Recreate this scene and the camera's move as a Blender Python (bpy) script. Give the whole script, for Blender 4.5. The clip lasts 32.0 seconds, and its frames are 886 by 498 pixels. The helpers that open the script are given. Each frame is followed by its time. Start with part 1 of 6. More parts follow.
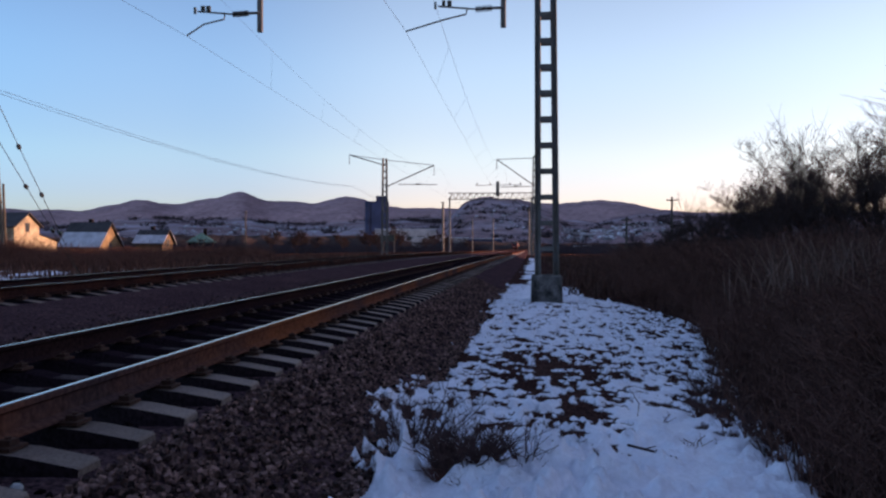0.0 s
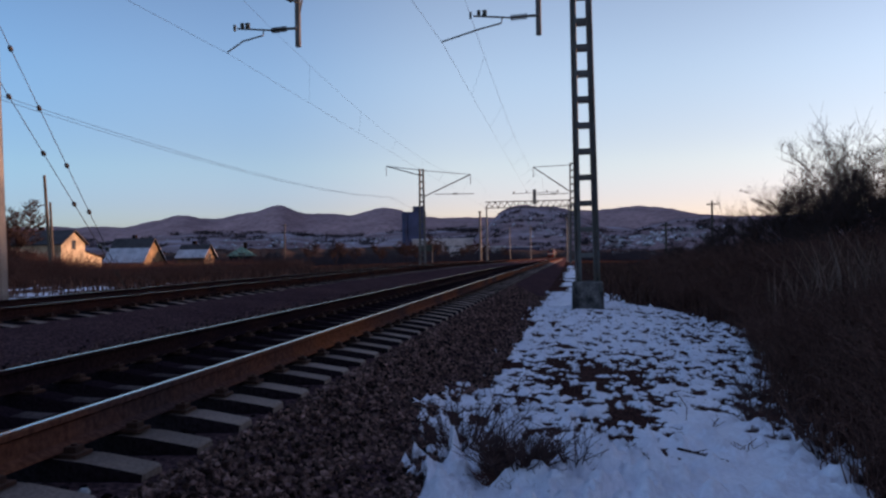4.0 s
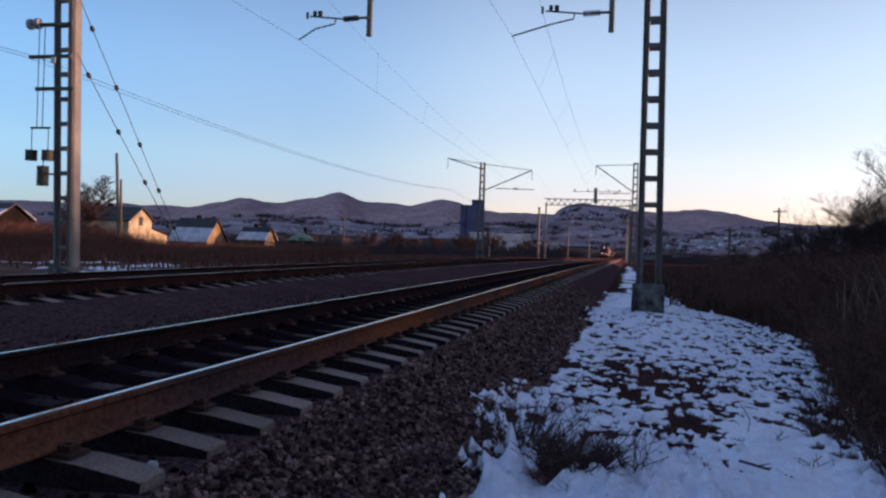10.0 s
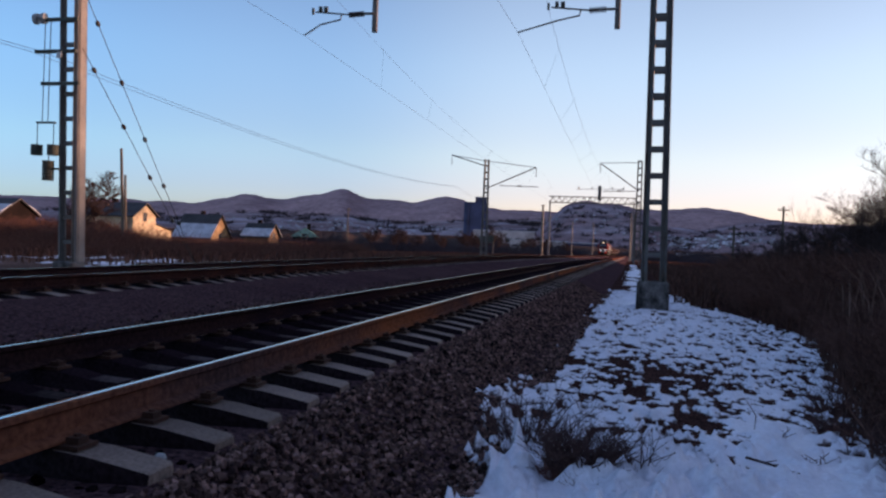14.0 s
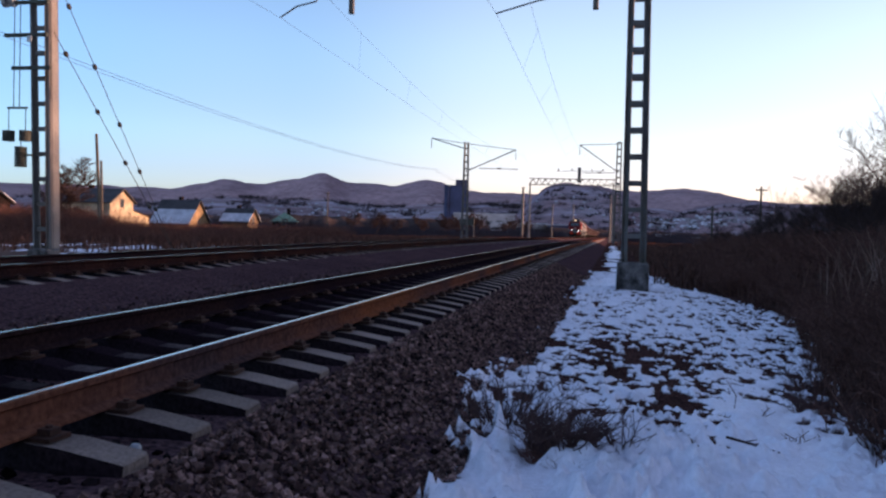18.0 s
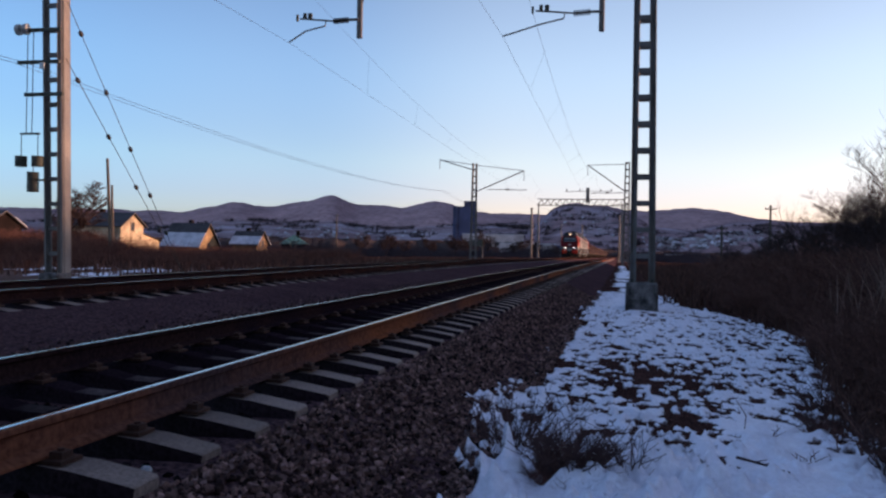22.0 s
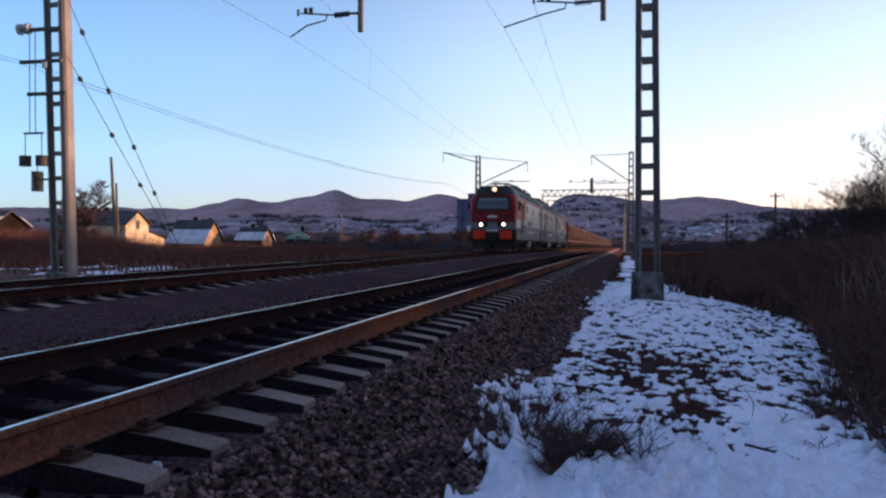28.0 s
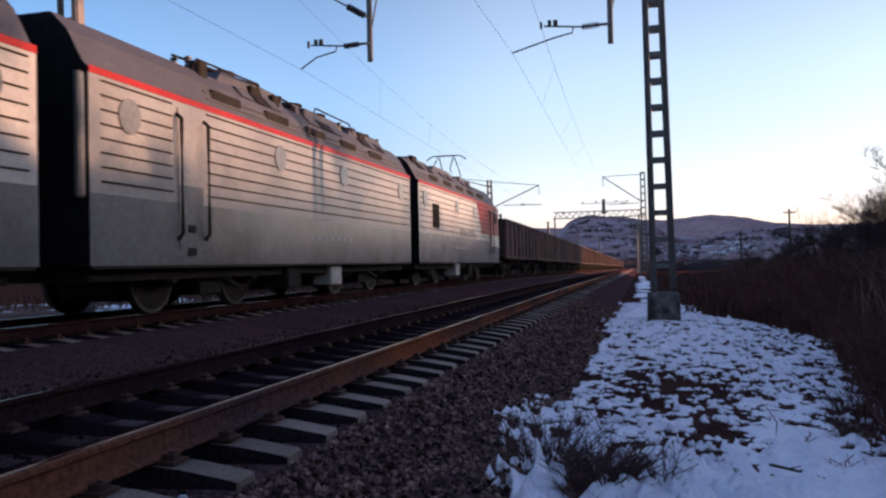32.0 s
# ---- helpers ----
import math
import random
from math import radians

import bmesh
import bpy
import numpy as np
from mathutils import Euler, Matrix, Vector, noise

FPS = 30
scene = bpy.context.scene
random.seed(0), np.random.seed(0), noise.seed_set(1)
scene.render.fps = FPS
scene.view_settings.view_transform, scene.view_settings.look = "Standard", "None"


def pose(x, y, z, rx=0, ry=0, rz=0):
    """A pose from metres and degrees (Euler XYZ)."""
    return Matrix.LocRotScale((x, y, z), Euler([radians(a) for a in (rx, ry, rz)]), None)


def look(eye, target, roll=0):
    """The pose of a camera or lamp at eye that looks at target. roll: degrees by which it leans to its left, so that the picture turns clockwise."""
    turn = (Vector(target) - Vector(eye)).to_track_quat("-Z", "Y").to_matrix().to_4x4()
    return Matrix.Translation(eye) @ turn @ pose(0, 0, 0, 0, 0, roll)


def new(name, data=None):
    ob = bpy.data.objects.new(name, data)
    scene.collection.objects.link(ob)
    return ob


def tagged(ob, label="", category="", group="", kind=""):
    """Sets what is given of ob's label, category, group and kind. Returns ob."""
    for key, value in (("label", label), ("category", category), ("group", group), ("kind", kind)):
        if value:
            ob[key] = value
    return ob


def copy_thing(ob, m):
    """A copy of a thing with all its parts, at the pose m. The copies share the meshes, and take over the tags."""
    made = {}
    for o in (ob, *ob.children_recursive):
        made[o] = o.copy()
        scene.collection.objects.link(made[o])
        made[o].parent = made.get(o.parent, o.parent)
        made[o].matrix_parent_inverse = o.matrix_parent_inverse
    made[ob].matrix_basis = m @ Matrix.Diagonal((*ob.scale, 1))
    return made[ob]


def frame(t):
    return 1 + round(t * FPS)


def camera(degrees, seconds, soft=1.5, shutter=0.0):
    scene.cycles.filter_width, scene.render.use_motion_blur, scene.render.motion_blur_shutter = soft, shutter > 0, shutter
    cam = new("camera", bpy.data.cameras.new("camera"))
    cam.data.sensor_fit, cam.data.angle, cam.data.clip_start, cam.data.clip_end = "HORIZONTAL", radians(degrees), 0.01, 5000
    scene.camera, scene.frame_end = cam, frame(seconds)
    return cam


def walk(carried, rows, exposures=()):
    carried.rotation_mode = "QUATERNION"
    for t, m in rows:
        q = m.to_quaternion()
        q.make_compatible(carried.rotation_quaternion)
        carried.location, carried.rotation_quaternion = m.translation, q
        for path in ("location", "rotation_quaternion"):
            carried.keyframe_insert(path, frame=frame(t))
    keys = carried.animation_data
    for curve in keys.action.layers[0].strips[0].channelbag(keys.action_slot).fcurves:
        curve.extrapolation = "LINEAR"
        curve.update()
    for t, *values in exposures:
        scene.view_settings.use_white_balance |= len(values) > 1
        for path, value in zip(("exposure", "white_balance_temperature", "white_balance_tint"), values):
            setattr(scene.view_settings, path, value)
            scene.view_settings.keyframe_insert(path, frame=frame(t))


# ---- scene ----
import functools

# exposure, white and tint of the recording camera along the clip
EXPO = [(t, 1.72 + e, 8200, 33) for t, e in (
    (0.0, -0.4), (1.0, -0.7), (2.0, -0.98), (5.0, -0.45), (6.0, -0.33), (7.0, -0.45), (8.0, -0.6), (9.0, -0.65), (10.0, -0.45), (11.0, -0.3), (12.0, -0.15), (13.0, -0.38), (14.0, -0.45), (15.0, -0.25), (18.0, -0.15), (19.0, -0.16),
    (20.0, -0.35), (21.0, -0.5), (22.0, -0.42), (23.0, -0.4), (24.0, -0.25), (25.0, -0.16), (28.0, -0.16), (29.0, -0.32), (30.0, -0.12), (31.0, -0.12), (32.0, -0.2))]
# the camera and its way
cam = camera(56.55, 32.0, soft=2.4, shutter=0.12)
PATH = [
    (0, 0.138, 0.048, 1.582, 89.48, -0.16, 6.81),
    (0.5, 0.152, 0.048, 1.571, 90.09, -0.22, 6.64),
    (1, 0.147, 0.032, 1.594, 92.19, 1.58, 7.45),
    (1.5, 0.138, 0.009, 1.576, 92.33, 1.68, 8.17),
    (2, 0.127, -0.011, 1.568, 91.33, 1.30, 8.90),
    (2.5, 0.125, -0.005, 1.561, 90.31, 0.17, 8.89),
    (4.5, 0.079, -0.038, 1.562, 90.09, 1.54, 9.95),
    (5, 0.078, -0.051, 1.557, 89.58, 0.73, 11.79),
    (5.5, 0.071, -0.051, 1.553, 88.98, 0.48, 11.98),
    (6, 0.067, -0.053, 1.553, 89.54, -0.38, 12.84),
    (6.5, 0.082, -0.068, 1.550, 90.15, -1.19, 12.86),
    (7, 0.066, -0.069, 1.555, 90.40, -1.65, 12.62),
    (7.5, 0.075, -0.075, 1.560, 90.67, -1.63, 12.83),
    (8, 0.076, -0.072, 1.553, 90.73, -1.68, 12.83),
    (8.5, 0.068, -0.055, 1.563, 90.37, -1.43, 12.07),
    (9, 0.032, -0.033, 1.574, 90.89, -1.08, 11.64),
    (9.5, 0.013, -0.026, 1.570, 90.01, -2.27, 12.97),
    (10, 0.014, -0.026, 1.570, 89.65, -1.92, 13.35),
    (10.5, 0.001, -0.024, 1.563, 89.85, -1.94, 13.21),
    (11, -0.003, -0.012, 1.563, 88.52, -1.84, 13.18),
    (11.5, -0.010, -0.012, 1.565, 88.76, -2.26, 13.07),
    (12, -0.013, -0.011, 1.560, 89.30, -2.43, 12.94),
    (12.5, -0.012, -0.015, 1.563, 89.61, -2.43, 12.89),
    (13, -0.011, -0.022, 1.556, 90.05, -2.68, 13.14),
    (13.5, -0.013, -0.025, 1.566, 90.16, -2.75, 13.18),
    (14, -0.014, -0.025, 1.552, 89.44, -2.19, 13.59),
    (14.5, -0.008, -0.010, 1.556, 89.92, -1.95, 13.17),
    (15, -0.010, 0.005, 1.550, 88.88, -2.09, 13.09),
    (15.5, -0.020, 0.003, 1.559, 89.08, -1.91, 13.23),
    (17.5, -0.021, 0.025, 1.551, 88.65, -1.66, 12.72),
    (18, -0.017, 0.040, 1.552, 88.32, -1.60, 12.24),
    (18.5, -0.008, 0.035, 1.553, 88.74, -1.38, 12.01),
    (19, -0.005, 0.024, 1.551, 88.69, -1.47, 11.88),
    (19.5, -0.005, 0.020, 1.555, 89.13, -1.56, 11.76),
    (20, -0.012, 0.010, 1.552, 89.68, -1.18, 12.00),
    (20.5, -0.008, -0.004, 1.551, 90.20, -1.47, 12.62),
    (21, 0.000, -0.013, 1.544, 90.04, -1.07, 12.82),
    (21.5, 0.003, -0.011, 1.551, 89.49, -0.75, 12.95),
    (22, 0.002, 0.002, 1.556, 89.78, -1.17, 12.86),
    (22.5, -0.001, 0.002, 1.547, 90.02, -0.86, 13.10),
    (23, -0.004, -0.001, 1.542, 89.76, -0.95, 13.32),
    (23.5, -0.003, 0.000, 1.538, 89.11, -0.62, 13.37),
    (24, -0.001, 0.005, 1.539, 88.68, -0.63, 13.31),
    (24.5, -0.007, 0.014, 1.546, 88.50, -0.69, 12.97),
    (25, -0.003, 0.014, 1.548, 88.80, -0.58, 13.09),
    (25.5, -0.008, 0.015, 1.546, 89.23, -0.59, 13.08),
    (27.5, -0.004, 0.009, 1.549, 88.92, -0.17, 12.87),
    (28, -0.000, 0.000, 1.550, 89.28, -0.23, 13.18),
    (28.5, 0.003, -0.005, 1.545, 89.76, -0.13, 13.27),
    (29, -0.003, -0.007, 1.547, 89.95, -0.25, 13.43),
    (29.5, -0.008, -0.016, 1.546, 89.84, -0.22, 13.29),
    (30, -0.001, -0.019, 1.552, 89.92, 0.03, 13.77),
    (30.5, -0.002, -0.022, 1.549, 90.37, 0.18, 14.01),
    (31, 0.003, -0.021, 1.554, 90.46, 0.26, 13.93),
    (31.5, -0.007, -0.027, 1.559, 90.97, 0.49, 13.85),
    (32, -0.021, -0.041, 1.562, 91.04, 1.26, 14.09),
]
walk(cam, [(t, pose(*p)) for t, *p in PATH], EXPO)

# ---- light: clear sky after sunset glow, the sun low beyond the wood ----
SUN_ELEV, SUN_AZ = 6.8, 73.0          # degrees; azimuth clockwise from the track's direction (+y)
sun_way = Vector((math.sin(radians(SUN_AZ)) * math.cos(radians(SUN_ELEV)), math.cos(radians(SUN_AZ)) * math.cos(radians(SUN_ELEV)), math.sin(radians(SUN_ELEV))))
world = bpy.data.worlds.new("world")
scene.world = world
world.use_nodes = True
wn = world.node_tree
sky = wn.nodes.new("ShaderNodeTexSky")
sky.sky_type = 'NISHITA'
sky.sun_disc = False
sky.sun_elevation = radians(SUN_ELEV)
sky.sun_rotation = radians(SUN_AZ)
sky.altitude = 100
sky.air_density, sky.dust_density, sky.ozone_density = 0.8, 0.6, 2.8


def world_ramp(value, stops):
    """Colour stops along a value, each (place, colour)."""
    r = wn.nodes.new("ShaderNodeValToRGB")
    r.color_ramp.interpolation = 'EASE'
    e = r.color_ramp.elements
    e[0].position, e[0].color = stops[0][0], (*stops[0][1], 1)
    e[1].position, e[1].color = stops[-1][0], (*stops[-1][1], 1)
    for p, c in stops[1:-1]:
        q = e.new(p)
        q.color = (*c, 1)
    wn.links.new(value, r.inputs[0])
    return r.outputs[0]


def world_mix(how, factor, a, b):
    m = wn.nodes.new("ShaderNodeMix")
    m.data_type, m.blend_type = 'RGBA', how
    for value, slot in ((factor, 0), (a, 6), (b, 7)):
        if isinstance(value, (int, float)):
            m.inputs[slot].default_value = value
        elif isinstance(value, tuple):
            m.inputs[slot].default_value = (*value, 1)
        else:
            wn.links.new(value, m.inputs[slot])
    return m.outputs[2]


# evening air: cyan away from the sun, lilac and cream towards it, over the low sky alone
way = wn.nodes.new("ShaderNodeTexCoord")
axes = wn.nodes.new("ShaderNodeSeparateXYZ")
wn.links.new(way.outputs["Generated"], axes.inputs[0])
side = wn.nodes.new("ShaderNodeMapRange")
side.inputs[1].default_value, side.inputs[2].default_value = -1.0, 1.0
wn.links.new(axes.outputs[0], side.inputs[0])
SIDE = [(0.15, (0.48, 0.76, 0.84)), (0.30, (0.68, 0.84, 0.87)), (0.44, (1.12, 1.06, 0.94)), (0.60, (1.10, 1.0, 0.86)), (0.75, (1.08, 0.98, 0.85))]
RISE = [(0.0, (0.76, 0.66, 0.94)), (0.05, (0.83, 0.74, 0.91)), (0.11, (0.92, 0.86, 0.89)), (0.22, (1.0, 1.0, 1.0)), (0.45, (0.8, 0.8, 0.8))]
air = world_mix('MULTIPLY', 1.0, world_ramp(side.outputs[0], SIDE), world_ramp(axes.outputs[2], RISE))
bright = world_mix('MULTIPLY', 1.0, sky.outputs[0], (1.25, 1.25, 1.25))
low = world_ramp(axes.outputs[2], [(0.30, (1.0, 1.0, 1.0)), (0.60, (0.0, 0.0, 0.0))])
wn.links.new(world_mix('MIX', low, sky.outputs[0], world_mix('MULTIPLY', 1.0, bright, air)), wn.nodes["Background"].inputs[0])
wn.nodes["Background"].inputs[1].default_value = 0.15
sun = new("sun", bpy.data.lights.new("sun", 'SUN'))
sun.data.energy, sun.data.angle, sun.data.color = 2.4, radians(0.6), (1.0, 0.68, 0.48)
sun.matrix_world = look(sun_way * 100, (0, 0, 0))


# ---- materials ----
def material(name, base, rough=0.7, metal=0.0, scale=3.0, vary=0.25, grain=60.0, bump=0.2, other=None, mix=0.5, depth=0.02, spec=0.4, per_object=0.0, stretch=(1, 1, 1), island=0.0):
    """Two scales of noise vary the colour between base and other; the finer one gives relief."""
    m = bpy.data.materials.new(name)
    m.use_nodes = True
    nt = m.node_tree
    b = nt.nodes["Principled BSDF"]
    co = nt.nodes.new("ShaderNodeTexCoord")
    mp = nt.nodes.new("ShaderNodeMapping")
    mp.inputs["Scale"].default_value = stretch
    nt.links.new(co.outputs["Object"], mp.inputs[0])
    n1 = nt.nodes.new("ShaderNodeTexNoise")
    n1.inputs["Scale"].default_value, n1.inputs["Detail"].default_value = scale, 5
    n2 = nt.nodes.new("ShaderNodeTexNoise")
    n2.inputs["Scale"].default_value, n2.inputs["Detail"].default_value = grain, 3
    for n in (n1, n2):
        nt.links.new(mp.outputs[0], n.inputs["Vector"])
    other = other or tuple(c * 0.45 for c in base)
    r1 = nt.nodes.new("ShaderNodeMapRange")
    r1.inputs[1].default_value, r1.inputs[2].default_value = 0.5 - 0.16 + (0.5 - mix) * 0.3, 0.5 + 0.16 + (0.5 - mix) * 0.3
    nt.links.new(n1.outputs[0], r1.inputs[0])
    mx = nt.nodes.new("ShaderNodeMix")
    mx.data_type = 'RGBA'
    mx.inputs[6].default_value, mx.inputs[7].default_value = (*base, 1), (*other, 1)
    nt.links.new(r1.outputs[0], mx.inputs[0])
    r2 = nt.nodes.new("ShaderNodeMapRange")
    r2.inputs[1].default_value, r2.inputs[2].default_value, r2.inputs[3].default_value, r2.inputs[4].default_value = 0.3, 0.7, 1 - vary, 1 + vary
    nt.links.new(n2.outputs[0], r2.inputs[0])
    hs = nt.nodes.new("ShaderNodeHueSaturation")
    nt.links.new(mx.outputs[2], hs.inputs["Color"])
    nt.links.new(r2.outputs[0], hs.inputs["Value"])
    out = hs.outputs[0]
    if per_object or island:
        src = nt.nodes.new("ShaderNodeObjectInfo") if per_object else nt.nodes.new("ShaderNodeNewGeometry")
        rr = nt.nodes.new("ShaderNodeMapRange")
        k = per_object or island
        rr.inputs[3].default_value, rr.inputs[4].default_value = 1 - k, 1 + k
        nt.links.new(src.outputs["Random" if per_object else "Random Per Island"], rr.inputs[0])
        h2 = nt.nodes.new("ShaderNodeHueSaturation")
        nt.links.new(out, h2.inputs["Color"])
        nt.links.new(rr.outputs[0], h2.inputs["Value"])
        out = h2.outputs[0]
    nt.links.new(out, b.inputs["Base Color"])
    b.inputs["Roughness"].default_value, b.inputs["Metallic"].default_value = rough, metal
    b.inputs["Specular IOR Level"].default_value = spec
    if bump:
        bp = nt.nodes.new("ShaderNodeBump")
        bp.inputs["Strength"].default_value, bp.inputs["Distance"].default_value = bump, depth
        nt.links.new(n2.outputs[0], bp.inputs["Height"])
        nt.links.new(bp.outputs[0], b.inputs["Normal"])
    return m


def off_sun_normal(m, share):
    """Shade a far surface evenly: its normal leans from the sun, leaving sky light."""
    nt = m.node_tree
    b = nt.nodes["Principled BSDF"]
    geo = nt.nodes.new("ShaderNodeNewGeometry")
    mix = nt.nodes.new("ShaderNodeMix")
    mix.data_type = 'VECTOR'
    mix.inputs[0].default_value = share
    mix.inputs[5].default_value = (-0.22, -0.62, 0.75)
    nt.links.new((b.inputs["Normal"].links[0].from_socket if b.inputs["Normal"].links else geo.outputs["Normal"]), mix.inputs[4])
    unit = nt.nodes.new("ShaderNodeVectorMath")
    unit.operation = 'NORMALIZE'
    nt.links.new(mix.outputs[1], unit.inputs[0])
    nt.links.new(unit.outputs[0], b.inputs["Normal"])
    return m


def glow(name, colour, power):
    m = bpy.data.materials.new(name)
    m.use_nodes = True
    b = m.node_tree.nodes["Principled BSDF"]
    b.inputs["Base Color"].default_value = (*colour, 1)
    b.inputs["Emission Color"].default_value = (*colour, 1)
    b.inputs["Emission Strength"].default_value = power
    return m


M_SOIL = material("soil", (0.046, 0.021, 0.019), 0.95, scale=0.9, grain=24, vary=0.6, bump=0.8, other=(0.076, 0.036, 0.031), depth=0.05, spec=0.0)
M_SNOW = material("snow", (0.82, 0.83, 0.92), 0.6, scale=2.0, grain=26, vary=0.08, bump=0.6, other=(0.70, 0.715, 0.80), depth=0.03, spec=0.3)
nt = M_SNOW.node_tree                  # where the snow is thin, soil and dead grass come through in specks
snow_base = nt.nodes["Principled BSDF"].inputs["Base Color"]
thin_at = nt.nodes.new("ShaderNodeAttribute")
thin_at.attribute_name = "thin"
specks = nt.nodes.new("ShaderNodeTexNoise")
specks.inputs["Scale"].default_value, specks.inputs["Detail"].default_value = 38, 4
nt.links.new(nt.nodes["Mapping"].outputs[0], specks.inputs["Vector"])
both = nt.nodes.new("ShaderNodeMath")
nt.links.new(thin_at.outputs["Fac"], both.inputs[0])
nt.links.new(specks.outputs[0], both.inputs[1])
fringe = nt.nodes.new("ShaderNodeMapRange")
fringe.inputs[1].default_value, fringe.inputs[2].default_value = 0.98, 1.32
nt.links.new(both.outputs[0], fringe.inputs[0])
dirt = nt.nodes.new("ShaderNodeMix")
dirt.data_type = 'RGBA'
dirt.inputs[7].default_value = (0.10, 0.062, 0.060, 1)
nt.links.new(snow_base.links[0].from_socket, dirt.inputs[6])
nt.links.new(fringe.outputs[0], dirt.inputs[0])
nt.links.new(dirt.outputs[2], snow_base)
M_FIELD = material("dead_grass_field", (0.20, 0.118, 0.098), 0.95, scale=0.35, grain=9, vary=0.5, bump=0.8, other=(0.11, 0.064, 0.055), depth=0.06, spec=0.0)
M_BALLAST = material("ballast_bed", (0.068, 0.037, 0.042), 0.9, scale=0.7, grain=24, vary=0.7, bump=1.0, other=(0.088, 0.049, 0.053), depth=0.06, spec=0.0)
M_STONE = material("ballast_stone", (0.048, 0.024, 0.024), 0.8, scale=8, grain=70, vary=0.25, bump=0.3, other=(0.215, 0.120, 0.104), island=0.95, depth=0.01, spec=0.04)
M_MIDSTONE = material("dark_ballast_stone", (0.047, 0.026, 0.029), 0.85, scale=8, grain=70, vary=0.25, bump=0.3, other=(0.100, 0.061, 0.062), island=0.8, depth=0.01, spec=0.0)
M_SLEEPER = material("concrete_sleeper", (0.33, 0.245, 0.205), 0.9, scale=2.0, grain=50, vary=0.25, bump=0.4, other=(0.16, 0.12, 0.11), per_object=0.25, spec=0.05)
M_RAIL_TOP = material("rail_steel", (0.66, 0.67, 0.70), 0.14, 1.0, scale=4, grain=20, vary=0.1, bump=0.05, other=(0.45, 0.45, 0.48), stretch=(8, 0.2, 1))
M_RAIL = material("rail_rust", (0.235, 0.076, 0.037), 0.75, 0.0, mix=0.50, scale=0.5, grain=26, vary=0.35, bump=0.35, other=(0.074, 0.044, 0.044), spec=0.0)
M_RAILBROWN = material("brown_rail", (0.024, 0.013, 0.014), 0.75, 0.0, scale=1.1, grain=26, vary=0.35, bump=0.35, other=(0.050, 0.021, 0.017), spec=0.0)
M_RAILDARK = material("near_black_rail", (0.020, 0.012, 0.016), 0.7, 0.0, scale=1.1, grain=26, vary=0.35, bump=0.35, other=(0.034, 0.018, 0.017), spec=0.0)
M_NEARBLACK = material("near_black_concrete", (0.016, 0.009, 0.013), 0.85, scale=2.0, grain=40, vary=0.4, bump=0.4, other=(0.030, 0.021, 0.024), per_object=0.3, spec=0.0)
M_PALEMID = material("pale_fleck_concrete", (0.085, 0.066, 0.066), 0.9, scale=5.0, grain=40, vary=0.4, bump=0.4, other=(0.016, 0.010, 0.013), per_object=0.5, spec=0.0)
M_CRIB = material("near_black_stone", (0.011, 0.007, 0.008), 0.8, scale=8, grain=70, vary=0.25, bump=0.3, other=(0.015, 0.010, 0.010), island=0.7, depth=0.01, spec=0.0)
M_CLIP = material("rail_fastener", (0.085, 0.032, 0.022), 0.8, 0.2, scale=6, grain=40)
M_MAST = material("mast_painted_steel", (0.13, 0.13, 0.135), 0.6, 0.3, scale=2.0, grain=30, vary=0.2, other=(0.10, 0.085, 0.075))
M_MASTPALE = material("pale_mast_face", (0.23, 0.215, 0.21), 0.85, 0.0, scale=1.5, grain=30, vary=0.2, other=(0.17, 0.155, 0.15))
M_WIRE = material("wire_copper_dark", (0.06, 0.055, 0.055), 0.6, 0.5, scale=3, grain=20)
M_INSUL = material("insulator_glaze", (0.05, 0.045, 0.045), 0.25, 0.0, scale=4, grain=20)
M_GLASSINS = material("insulator_pale", (0.45, 0.47, 0.48), 0.2, 0.0, scale=4, grain=20)
M_IRON = material("cast_iron", (0.075, 0.085, 0.075), 0.7, 0.4, scale=5, grain=30)
M_FOOT = material("foundation_concrete", (0.17, 0.16, 0.16), 0.9, scale=4.5, grain=30, vary=0.35, bump=0.6, other=(0.035, 0.032, 0.032), mix=0.55, spec=0.1)
M_WOOD = material("weathered_pole_wood", (0.13, 0.105, 0.085), 0.9, scale=2, grain=40, vary=0.3, stretch=(4, 4, 0.4))


